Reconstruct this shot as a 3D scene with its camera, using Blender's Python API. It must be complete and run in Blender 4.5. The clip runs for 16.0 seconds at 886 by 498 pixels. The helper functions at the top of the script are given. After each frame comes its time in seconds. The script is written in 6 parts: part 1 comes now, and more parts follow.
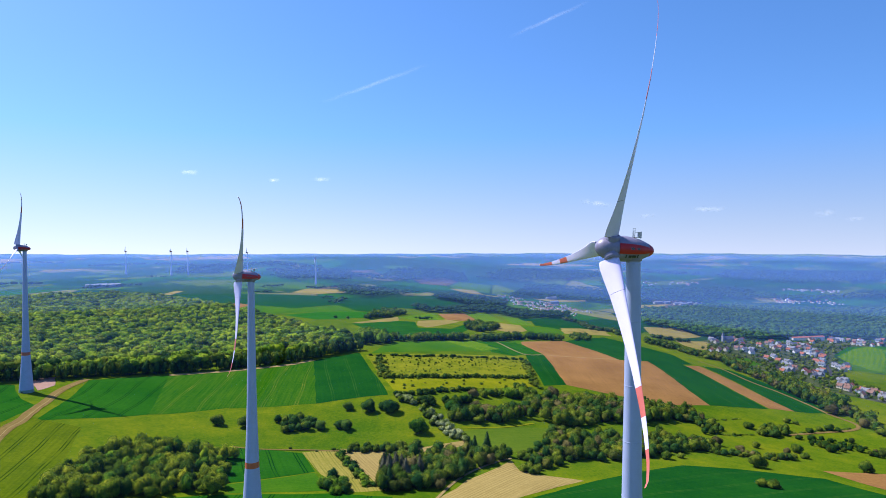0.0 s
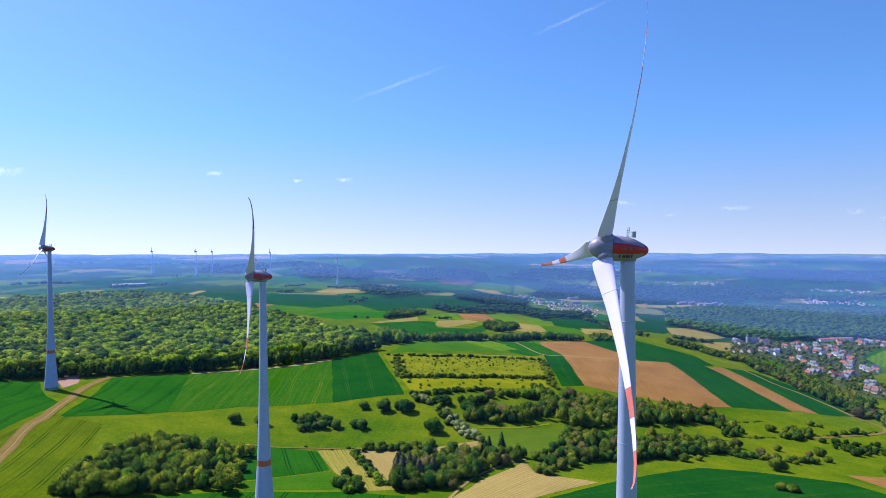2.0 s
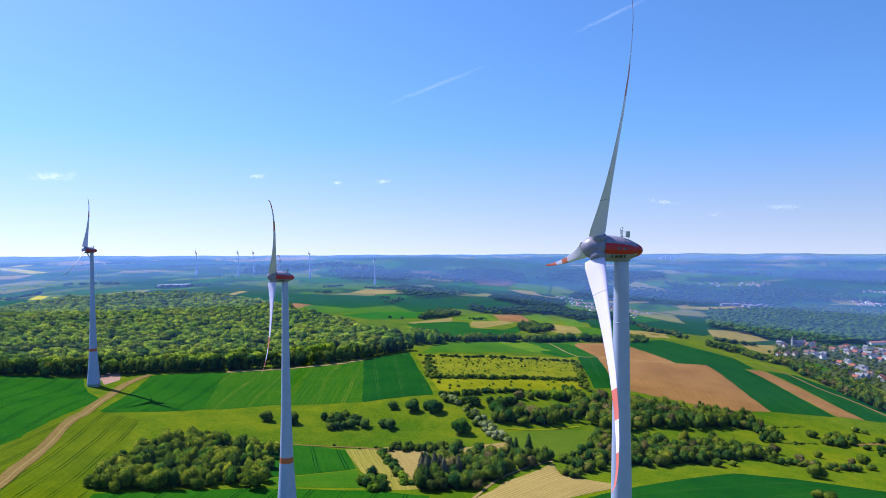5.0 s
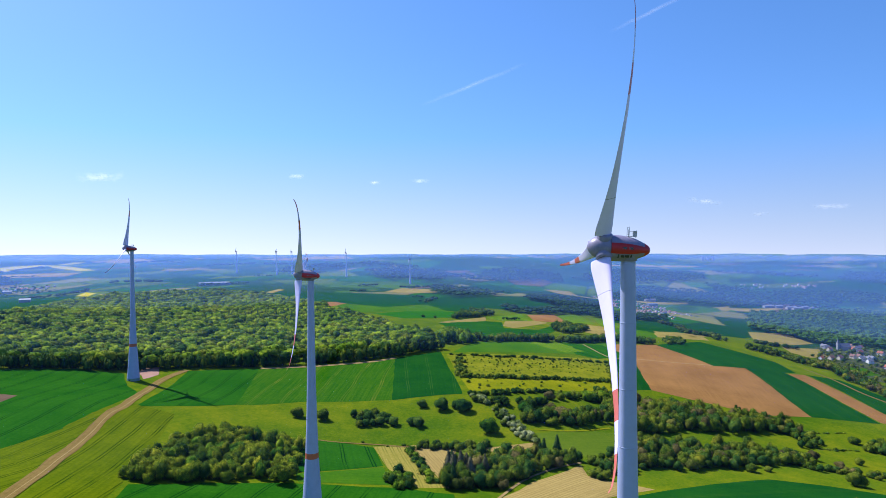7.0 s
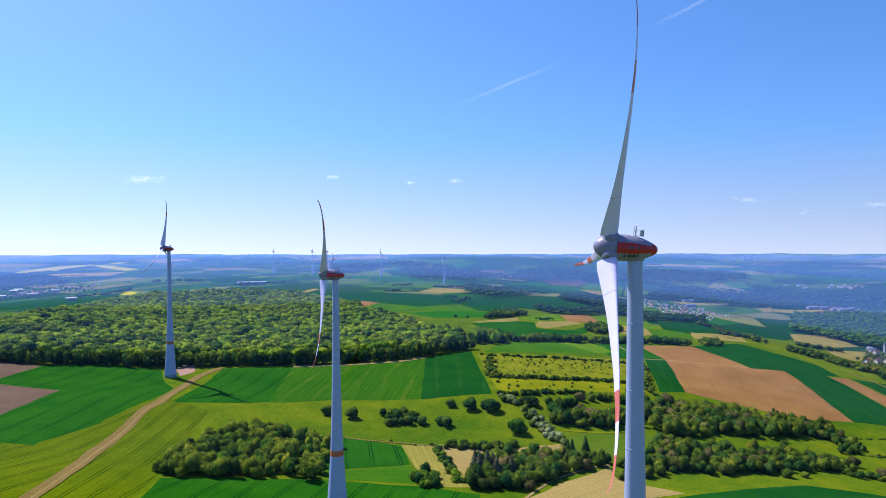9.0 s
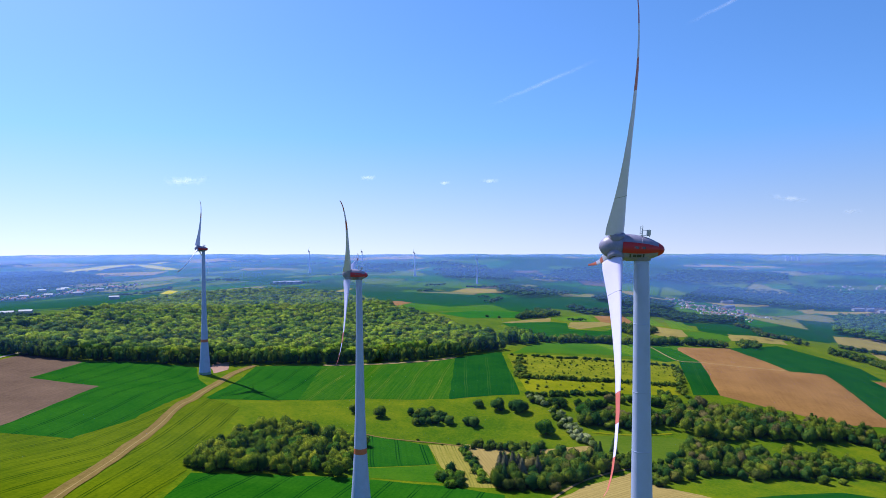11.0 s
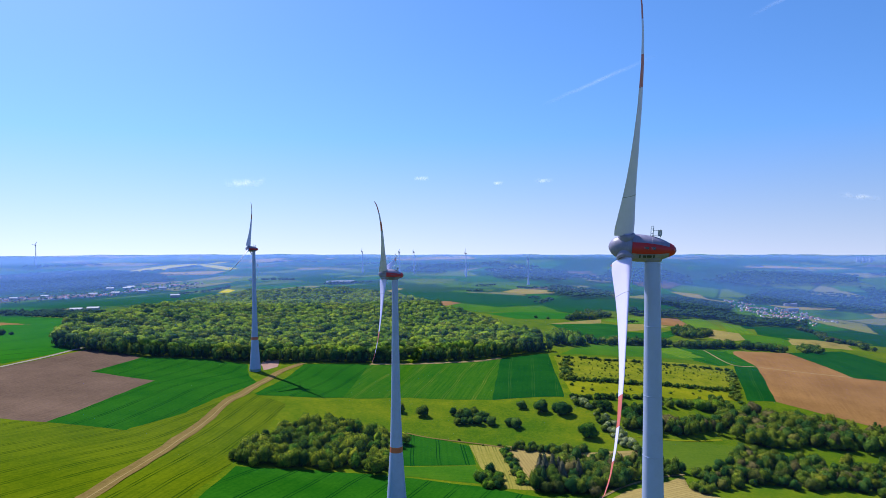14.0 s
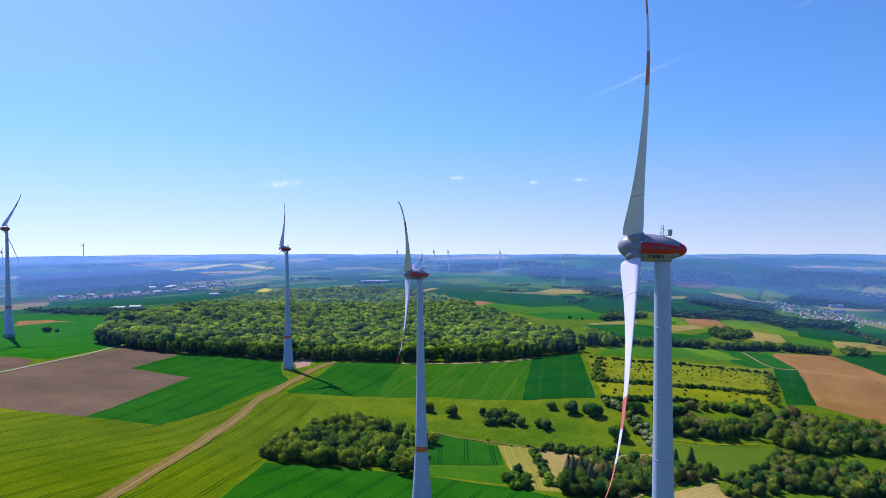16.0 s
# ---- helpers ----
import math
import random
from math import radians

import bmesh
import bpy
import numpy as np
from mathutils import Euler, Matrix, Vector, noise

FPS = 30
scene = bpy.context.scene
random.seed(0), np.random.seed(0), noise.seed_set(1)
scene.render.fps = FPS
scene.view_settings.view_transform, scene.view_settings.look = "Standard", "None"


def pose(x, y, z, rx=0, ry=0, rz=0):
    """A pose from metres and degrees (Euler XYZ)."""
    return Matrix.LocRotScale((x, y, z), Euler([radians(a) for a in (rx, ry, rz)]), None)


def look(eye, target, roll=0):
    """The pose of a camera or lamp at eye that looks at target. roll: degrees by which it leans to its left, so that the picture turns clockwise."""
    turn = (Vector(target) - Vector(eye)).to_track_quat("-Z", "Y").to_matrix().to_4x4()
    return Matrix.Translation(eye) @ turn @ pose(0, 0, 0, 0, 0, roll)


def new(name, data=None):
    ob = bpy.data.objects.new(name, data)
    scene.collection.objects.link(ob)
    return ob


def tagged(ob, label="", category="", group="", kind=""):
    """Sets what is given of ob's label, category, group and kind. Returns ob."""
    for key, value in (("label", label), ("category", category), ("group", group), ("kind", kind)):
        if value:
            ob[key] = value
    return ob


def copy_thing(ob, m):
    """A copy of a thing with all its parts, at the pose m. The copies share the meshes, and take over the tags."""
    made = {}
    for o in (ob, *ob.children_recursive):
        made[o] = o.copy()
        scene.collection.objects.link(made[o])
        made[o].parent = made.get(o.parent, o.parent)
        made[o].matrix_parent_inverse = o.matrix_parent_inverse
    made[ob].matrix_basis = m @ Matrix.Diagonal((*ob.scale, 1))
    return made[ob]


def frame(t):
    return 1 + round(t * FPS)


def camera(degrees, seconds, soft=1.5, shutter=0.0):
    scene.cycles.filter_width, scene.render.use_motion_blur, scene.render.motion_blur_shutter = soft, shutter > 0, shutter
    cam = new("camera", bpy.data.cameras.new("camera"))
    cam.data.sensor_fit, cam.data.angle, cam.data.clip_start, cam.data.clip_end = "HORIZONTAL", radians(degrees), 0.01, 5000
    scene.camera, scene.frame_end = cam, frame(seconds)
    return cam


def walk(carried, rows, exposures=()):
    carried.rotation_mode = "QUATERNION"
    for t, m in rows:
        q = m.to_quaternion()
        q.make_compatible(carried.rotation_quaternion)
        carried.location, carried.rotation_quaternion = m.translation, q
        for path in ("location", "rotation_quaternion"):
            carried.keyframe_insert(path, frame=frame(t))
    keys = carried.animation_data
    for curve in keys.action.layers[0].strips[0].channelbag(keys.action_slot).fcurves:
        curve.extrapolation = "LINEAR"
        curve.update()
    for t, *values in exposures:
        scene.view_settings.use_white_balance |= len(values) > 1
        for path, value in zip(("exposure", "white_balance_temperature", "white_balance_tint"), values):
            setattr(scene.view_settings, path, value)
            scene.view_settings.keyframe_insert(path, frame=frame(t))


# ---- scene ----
cam = camera(68.4, 16.0, soft=0.35)
PATH = [
    (0, (0.133, -0.154, 140.03), (0.086, 1.845, 139.99), -0.0),
    (0.5, (1.843, -0.226, 140.067), (1.78, 1.773, 140.028), -0.1),
    (1, (3.554, -0.26, 140.076), (3.476, 1.738, 140.037), -0.1),
    (1.5, (5.311, -0.266, 140.054), (5.215, 1.731, 140.015), -0.1),
    (2, (7.15, -0.232, 140.023), (7.032, 1.764, 139.983), -0.1),
    (2.5, (9.051, -0.183, 139.993), (8.914, 1.812, 139.954), -0.1),
    (3, (10.99, -0.142, 139.971), (10.832, 1.851, 139.931), -0.2),
    (3.5, (12.887, -0.107, 139.955), (12.71, 1.885, 139.915), -0.2),
    (4, (14.716, -0.073, 139.941), (14.52, 1.917, 139.903), -0.2),
    (6.5, (23.884, 0.106, 139.837), (23.559, 2.079, 139.799), -0.3),
    (7, (25.739, 0.168, 139.823), (25.384, 2.136, 139.785), -0.2),
    (7.5, (27.542, 0.257, 139.826), (27.16, 2.219, 139.788), -0.3),
    (8, (29.3, 0.383, 139.817), (28.891, 2.34, 139.779), -0.3),
    (8.5, (31.008, 0.564, 139.797), (30.572, 2.515, 139.759), -0.4),
    (9, (32.747, 0.8, 139.788), (32.283, 2.746, 139.75), -0.3),
    (11.5, (41.323, 2.524, 139.674), (40.728, 4.433, 139.637), -0.4),
    (12, (43.02, 2.916, 139.667), (42.399, 4.816, 139.63), -0.4),
    (12.5, (44.691, 3.369, 139.678), (44.045, 5.261, 139.642), -0.4),
    (13, (46.34, 3.892, 139.658), (45.667, 5.775, 139.623), -0.4),
    (13.5, (47.991, 4.471, 139.646), (47.291, 6.344, 139.612), -0.4),
    (14, (49.615, 5.083, 139.649), (48.889, 6.946, 139.614), -0.4),
    (14.5, (51.21, 5.694, 139.657), (50.458, 7.547, 139.622), -0.4),
    (15, (52.715, 6.277, 139.65), (51.938, 8.119, 139.615), -0.4),
    (15.5, (54.166, 6.85, 139.653), (53.364, 8.682, 139.618), -0.4),
    (16, (55.585, 7.408, 139.667), (54.756, 9.228, 139.632), -0.5),
]
walk(cam, [(t, look(eye, target, roll)) for t, eye, target, roll in PATH], [(0.0, 0.48, 5950.0, 14.0), (8.0, 0.43, 5920.0, 14.0), (16.0, 0.29, 5800.0, 13.0)])

# ---- world, sun and sky ----
SUN_AZ, SUN_EL = radians(-63.4), radians(51.5)
world = bpy.data.worlds.new("world")
scene.world = world
world.use_nodes = True
wn, wl = world.node_tree.nodes, world.node_tree.links
wn.clear()
w_out, w_bg, w_sky = wn.new("ShaderNodeOutputWorld"), wn.new("ShaderNodeBackground"), wn.new("ShaderNodeTexSky")
w_co, w_add = wn.new("ShaderNodeTexCoord"), wn.new("ShaderNodeVectorMath")
w_sky.sky_type, w_sky.sun_disc, w_sky.sun_elevation, w_sky.sun_rotation = "NISHITA", False, SUN_EL, SUN_AZ
w_sky.altitude, w_sky.air_density, w_sky.dust_density, w_sky.ozone_density = 300, 1.0, 0.5, 5.0
w_hue = wn.new("ShaderNodeHueSaturation")
w_hue.inputs["Saturation"].default_value, w_hue.inputs["Hue"].default_value = 1.16, 0.503
# the land falls away to a horizon a little below eye level, and the sky follows it down
w_add.operation, w_add.inputs[1].default_value = "ADD", (0, 0, 0.11)
w_bg.inputs["Strength"].default_value = 0.138
wl.new(w_co.outputs["Generated"], w_add.inputs[0])
wl.new(w_add.outputs[0], w_sky.inputs["Vector"])
wl.new(w_sky.outputs[0], w_hue.inputs["Color"])
# a pale veil of haze greys the lower sky
w_bw, w_tint, w_veil, w_up, w_fac = wn.new("ShaderNodeRGBToBW"), wn.new("ShaderNodeVectorMath"), wn.new("ShaderNodeMix"), wn.new("ShaderNodeSeparateXYZ"), wn.new("ShaderNodeMapRange")
w_tint.operation, w_tint.inputs[0].default_value = "SCALE", (0.835, 0.885, 1.06)
w_veil.data_type = "RGBA"
wl.new(w_hue.outputs[0], w_bw.inputs[0])
wl.new(w_bw.outputs[0], w_tint.inputs["Scale"])
wl.new(w_co.outputs["Generated"], w_up.inputs[0])
wl.new(w_up.outputs["Z"], w_fac.inputs["Value"])
for key, v in (("From Min", -0.02), ("From Max", 0.15), ("To Min", 0.88), ("To Max", 0.0)):
    w_fac.inputs[key].default_value = v
wl.new(w_fac.outputs["Result"], w_veil.inputs["Factor"])
wl.new(w_hue.outputs[0], w_veil.inputs["A"])
wl.new(w_tint.outputs[0], w_veil.inputs["B"])
wl.new(w_veil.outputs["Result"], w_bg.inputs["Color"])
wl.new(w_bg.outputs[0], w_out.inputs["Surface"])

sun = new("sun", bpy.data.lights.new("sun", "SUN"))
sun.data.energy, sun.data.angle, sun.data.color = 5.0, radians(0.5), (1.0, 0.95, 0.86)
sun.matrix_world = look((0, 0, 0), (-math.sin(SUN_AZ) * math.cos(SUN_EL), -math.cos(SUN_AZ) * math.cos(SUN_EL), -math.sin(SUN_EL)))

# ---- materials ----


def shader(name):
    m = bpy.data.materials.new(name)
    m.use_nodes = True
    n, l = m.node_tree.nodes, m.node_tree.links
    return m, n, l, n["Principled BSDF"]


def noise_node(n, l, vector, scale, detail=3.0, rough=0.6):
    t = n.new("ShaderNodeTexNoise")
    t.inputs["Scale"].default_value, t.inputs["Detail"].default_value, t.inputs["Roughness"].default_value = scale, detail, rough
    if vector is not None:
        l.new(vector, t.inputs["Vector"])
    return t.outputs["Fac"]


def ramp(n, l, fac, stops):
    r = n.new("ShaderNodeValToRGB")
    for p, _ in stops[1:-1]:
        r.color_ramp.elements.new(p)
    for e, (p, c) in zip(r.color_ramp.elements, stops):
        e.position, e.color = p, (*c, 1)
    l.new(fac, r.inputs["Fac"])
    return r.outputs["Color"]


def mixed(n, l, fac, a, b, blend="MIX"):
    m = n.new("ShaderNodeMix")
    m.data_type, m.blend_type = "RGBA", blend
    for key, v in ((0, fac), (6, a), (7, b)):
        if isinstance(v, bpy.types.NodeSocket):
            l.new(v, m.inputs[key])
        elif key == 0:
            m.inputs[0].default_value = v
        else:
            m.inputs[key].default_value = (*v, 1)
    return m.outputs[2]


def maths(n, l, op, a, b=0.0):
    m = n.new("ShaderNodeMath")
    m.operation = op
    for i, v in enumerate((a, b)):
        if isinstance(v, bpy.types.NodeSocket):
            l.new(v, m.inputs[i])
        else:
            m.inputs[i].default_value = v
    return m.outputs[0]


def crop(name, low, high, period=0.0, line=(0.1, 0.1, 0.05), half=0.45, streak=0.5, patch=1 / 45, bump=0.25, worn=0.5):
    """A field: UV is metres across and along its rows. Two wheel lines repeat every period metres."""
    m, n, l, bsdf = shader(name)
    uv = n.new("ShaderNodeUVMap").outputs[0]
    geo = n.new("ShaderNodeNewGeometry").outputs["Position"]
    map_rows = n.new("ShaderNodeMapping")
    map_rows.inputs["Scale"].default_value = (0.55, 0.012, 1)
    l.new(uv, map_rows.inputs["Vector"])
    rows = noise_node(n, l, map_rows.outputs[0], 1.0, 4.0, 0.65)
    patches = noise_node(n, l, geo, patch, 4.0, 0.6)
    fine = noise_node(n, l, geo, 0.45, 4.0, 0.75)
    v = maths(n, l, "ADD", maths(n, l, "MULTIPLY", rows, streak), maths(n, l, "MULTIPLY", patches, 1 - streak))
    v = maths(n, l, "ADD", v, maths(n, l, "MULTIPLY", maths(n, l, "SUBTRACT", fine, 0.5), 0.6))
    col = ramp(n, l, v, [(0.34, low), (0.66, high)])
    if period:
        sep = n.new("ShaderNodeSeparateXYZ")
        l.new(uv, sep.inputs[0])
        warp = noise_node(n, l, geo, 1 / 110, 1.0, 0.5)
        u = maths(n, l, "ADD", sep.outputs["X"], maths(n, l, "MULTIPLY", warp, 16.0))
        at = maths(n, l, "FLOORED_MODULO", u, period)
        gap = maths(n, l, "ABSOLUTE", maths(n, l, "SUBTRACT", maths(n, l, "ABSOLUTE", maths(n, l, "SUBTRACT", at, period / 2)), 1.1))
        on = maths(n, l, "LESS_THAN", gap, half)
        fade = maths(n, l, "MULTIPLY", on, ramp(n, l, noise_node(n, l, geo, 1 / 28, 2.0), [(worn - 0.1, (0.3, 0.3, 0.3)), (worn + 0.1, (1.0, 1.0, 1.0))]))
        col = mixed(n, l, fade, col, line)
    l.new(col, bsdf.inputs["Base Color"])
    bsdf.inputs["Roughness"].default_value, bsdf.inputs["Specular IOR Level"].default_value = 0.95, 0.0
    b = n.new("ShaderNodeBump")
    b.inputs["Strength"].default_value, b.inputs["Distance"].default_value = bump, 0.6
    l.new(maths(n, l, "ADD", fine, rows), b.inputs["Height"])
    l.new(b.outputs[0], bsdf.inputs["Normal"])
    return m


M_WHEAT = crop("wheat", (0.009, 0.068, 0.003), (0.024, 0.105, 0.004), 20, (0.005, 0.04, 0.004), 0.42, 0.35, worn=0.42)
M_WHEAT_DEEP = crop("wheat_deep", (0.005, 0.05, 0.006), (0.012, 0.072, 0.006), 24, (0.03, 0.085, 0.01), 0.35, 0.3, worn=0.55)
M_WHEAT_DRY = crop("wheat_dry", (0.009, 0.076, 0.003), (0.046, 0.115, 0.004), 27, (0.12, 0.135, 0.014), 0.45, 0.75, worn=0.6)
M_WHEAT_FAR = crop("wheat_smooth", (0.014, 0.1, 0.003), (0.03, 0.135, 0.004), 30, (0.01, 0.06, 0.006), 0.6, 0.35)
M_BARLEY = crop("barley", (0.056, 0.092, 0.0015), (0.11, 0.14, 0.002), 14, (0.03, 0.06, 0.002), 0.45, 0.5, worn=0.45)
M_GRASS = crop("grass", (0.03, 0.105, 0.004), (0.06, 0.14, 0.005), 0, streak=0.3)
M_LIME = crop("lime_meadow", (0.07, 0.155, 0.004), (0.13, 0.2, 0.006), 9, (0.04, 0.12, 0.005), 0.8, 0.5)
M_SCRUB = crop("orchard_meadow", (0.11, 0.137, 0.006), (0.2, 0.2, 0.01), 0, streak=0.15, patch=1 / 14)
M_MEADOW_YELLOW = crop("yellow_meadow", (0.13, 0.155, 0.002), (0.22, 0.215, 0.004), 0, streak=0.25, patch=1 / 22)
M_OLIVE = crop("olive_meadow", (0.062, 0.112, 0.006), (0.105, 0.148, 0.01), 0, streak=0.4)
M_SOIL = crop("soil_brown", (0.19, 0.095, 0.028), (0.285, 0.148, 0.046), 0, streak=0.38, bump=0.4)
M_SOIL_GREY = crop("soil_grey", (0.096, 0.062, 0.039), (0.158, 0.102, 0.065), 0, streak=0.4, bump=0.35)
M_STRAW = crop("straw", (0.25, 0.18, 0.055), (0.34, 0.25, 0.08), 5, (0.23, 0.165, 0.05), 0.4, 0.55)
M_STRAW_FAR = crop("dry_grass", (0.2, 0.16, 0.035), (0.29, 0.225, 0.06), 0, streak=0.4)
M_STRAW_ROWS = crop("straw_rows", (0.2, 0.18, 0.025), (0.3, 0.24, 0.05), 6, (0.14, 0.145, 0.02), 0.45, 0.5)
M_RAPE = crop("rape", (0.38, 0.31, 0.001), (0.48, 0.4, 0.001), 0, streak=0.3)
M_TRACK = crop("sand_track", (0.14, 0.095, 0.026), (0.22, 0.15, 0.045), 0, streak=0.7, patch=1 / 9)
M_ROAD = crop("gravel_road", (0.24, 0.2, 0.14), (0.34, 0.29, 0.21), 0, streak=0.5, patch=1 / 9)
M_STREET = crop("asphalt", (0.05, 0.05, 0.052), (0.08, 0.08, 0.08), 0, streak=0.2, patch=1 / 9)

M_RUT = crop("sand_rut", (0.24, 0.165, 0.06), (0.33, 0.24, 0.1), 0, streak=0.7, patch=1 / 9)
M_GARDEN = crop("garden", (0.025, 0.055, 0.01), (0.1, 0.105, 0.045), 0, streak=0.1, patch=1 / 16)


def meadow():
    m, n, l, bsdf = shader("meadow")
    geo = n.new("ShaderNodeNewGeometry").outputs["Position"]
    big, mid, fine = noise_node(n, l, geo, 1 / 160, 3.0), noise_node(n, l, geo, 1 / 24, 4.0, 0.65), noise_node(n, l, geo, 0.4, 4.0, 0.75)
    v = maths(n, l, "ADD", maths(n, l, "MULTIPLY", big, 0.55), maths(n, l, "MULTIPLY", mid, 0.45))
    v = maths(n, l, "ADD", v, maths(n, l, "MULTIPLY", maths(n, l, "SUBTRACT", fine, 0.5), 0.5))
    col = ramp(n, l, v, [(0.36, (0.044, 0.1, 0.0025)), (0.52, (0.094, 0.136, 0.003)), (0.66, (0.15, 0.167, 0.0035))])
    # beyond the near farms: small plots of many crops, hedge lines between them and scattered woods
    plots = n.new("ShaderNodeMapping")
    plots.inputs["Rotation"].default_value, plots.inputs["Scale"].default_value = (0, 0, 0.5), (1 / 150, 1 / 240, 0)
    l.new(geo, plots.inputs["Vector"])
    cell, seam = n.new("ShaderNodeTexVoronoi"), n.new("ShaderNodeTexVoronoi")
    seam.feature = "DISTANCE_TO_EDGE"
    for node in (cell, seam):
        node.inputs["Scale"].default_value = 1.0
        node.voronoi_dimensions = "2D"
        l.new(plots.outputs[0], node.inputs["Vector"])
    pick = n.new("ShaderNodeSeparateXYZ")
    l.new(cell.outputs["Color"], pick.inputs[0])
    crops = ramp(n, l, pick.outputs["X"], [(0.0, (0.008, 0.055, 0.008)), (0.22, (0.02, 0.1, 0.006)), (0.45, (0.05, 0.12, 0.008)), (0.66, (0.08, 0.13, 0.012)), (0.8, (0.16, 0.16, 0.05)), (0.9, (0.2, 0.165, 0.07)), (0.95, (0.1, 0.08, 0.045))])
    crops.node.color_ramp.interpolation = "CONSTANT"
    lines = maths(n, l, "LESS_THAN", maths(n, l, "ADD", seam.outputs["Distance"], maths(n, l, "MULTIPLY", mid, 0.12)), 0.085)
    crops = mixed(n, l, lines, crops, (0.012, 0.045, 0.014))
    woods = maths(n, l, "ADD", noise_node(n, l, geo, 1 / 420, 5.0, 0.6), maths(n, l, "MULTIPLY", maths(n, l, "SUBTRACT", mid, 0.5), 0.12))
    woods = maths(n, l, "GREATER_THAN", woods, 0.51)
    crops = mixed(n, l, woods, crops, ramp(n, l, fine, [(0.35, (0.008, 0.035, 0.012)), (0.65, (0.03, 0.085, 0.02))]))
    dist = n.new("ShaderNodeVectorMath")
    dist.operation = "LENGTH"
    l.new(geo, dist.inputs[0])
    col = mixed(n, l, maths(n, l, "GREATER_THAN", maths(n, l, "ADD", dist.outputs["Value"], maths(n, l, "MULTIPLY", big, 500.0)), 1650.0), col, crops)
    l.new(col, bsdf.inputs["Base Color"])
    bsdf.inputs["Roughness"].default_value, bsdf.inputs["Specular IOR Level"].default_value = 0.95, 0.0
    b = n.new("ShaderNodeBump")
    b.inputs["Strength"].default_value, b.inputs["Distance"].default_value = 0.3, 0.5
    l.new(fine, b.inputs["Height"])
    l.new(b.outputs[0], bsdf.inputs["Normal"])
    return m


M_MEADOW = meadow()


def leaves(name, dark, mid, light, through_light=0.32):
    """Foliage: tone by clump, by tree and by stand; some light passes through the leaves."""
    m, n, l, bsdf = shader(name)
    geo = n.new("ShaderNodeNewGeometry")
    rnd = n.new("ShaderNodeObjectInfo").outputs["Random"]
    tree = noise_node(n, l, geo.outputs["Position"], 1 / 9, 2.0, 0.6)
    stand = noise_node(n, l, geo.outputs["Position"], 1 / 70, 2.0, 0.5)
    v = maths(n, l, "ADD", maths(n, l, "MULTIPLY", tree, 0.5), maths(n, l, "MULTIPLY", stand, 0.3))
    v = maths(n, l, "ADD", v, maths(n, l, "MULTIPLY", maths(n, l, "SUBTRACT", geo.outputs["Random Per Island"], 0.5), 0.09))
    fine = noise_node(n, l, geo.outputs["Position"], 0.55, 5.0, 0.78)
    v = maths(n, l, "ADD", v, maths(n, l, "MULTIPLY", maths(n, l, "SUBTRACT", fine, 0.35), 0.3))
    bump = n.new("ShaderNodeBump")
    bump.inputs["Strength"].default_value, bump.inputs["Distance"].default_value = 0.3, 0.8
    l.new(fine, bump.inputs["Height"])
    l.new(bump.outputs[0], bsdf.inputs["Normal"])
    v = maths(n, l, "ADD", v, maths(n, l, "MULTIPLY", maths(n, l, "SUBTRACT", rnd, 0.5), 0.12))
    col = ramp(n, l, v, [(0.34, dark), (0.45, mid), (0.59, light)])
    l.new(col, bsdf.inputs["Base Color"])
    bsdf.inputs["Roughness"].default_value, bsdf.inputs["Specular IOR Level"].default_value = 0.85, 0.02
    tr, mix, out = n.new("ShaderNodeBsdfTranslucent"), n.new("ShaderNodeMixShader"), n["Material Output"]
    l.new(mixed(n, l, 0.5, col, (0.2, 0.32, 0.02)), tr.inputs["Color"])
    mix.inputs[0].default_value = through_light
    l.new(bsdf.outputs[0], mix.inputs[1])
    l.new(tr.outputs[0], mix.inputs[2])
    l.new(mix.outputs[0], out.inputs["Surface"])
    return m


M_LEAF = leaves("leaf", (0.022, 0.078, 0.008), (0.112, 0.208, 0.01), (0.275, 0.345, 0.015), 0.18)
M_LEAF_COPSE = leaves("leaf_copse", (0.014, 0.046, 0.007), (0.06, 0.105, 0.009), (0.19, 0.22, 0.016), 0.14)
M_LEAF_YOUNG = leaves("leaf_young", (0.055, 0.1, 0.007), (0.19, 0.23, 0.011), (0.45, 0.43, 0.022), 0.22)
M_LEAF_MIXED = leaves("leaf_mixed", (0.018, 0.05, 0.006), (0.07, 0.115, 0.009), (0.2, 0.235, 0.018), 0.14)
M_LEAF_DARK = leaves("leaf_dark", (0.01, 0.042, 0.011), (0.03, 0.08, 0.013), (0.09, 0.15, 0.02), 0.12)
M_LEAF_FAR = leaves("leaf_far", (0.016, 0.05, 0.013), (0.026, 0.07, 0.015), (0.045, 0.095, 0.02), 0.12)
M_LEAF_VALLEY = leaves("leaf_valley", (0.02, 0.07, 0.009), (0.05, 0.125, 0.012), (0.1, 0.175, 0.016), 0.14)
M_LEAF_OLIVE = leaves("leaf_olive", (0.03, 0.05, 0.01), (0.082, 0.1, 0.015), (0.19, 0.185, 0.03), 0.14)
M_LEAF_BROWN = leaves("leaf_brown", (0.045, 0.045, 0.016), (0.1, 0.088, 0.028), (0.19, 0.155, 0.05), 0.12)
M_LEAF_GOLD = leaves("leaf_gold", (0.04, 0.06, 0.006), (0.1, 0.125, 0.009), (0.22, 0.22, 0.016), 0.14)
M_BLOSSOM = leaves("leaf_blossom", (0.045, 0.08, 0.016), (0.14, 0.185, 0.045), (0.4, 0.42, 0.2), 0.2)
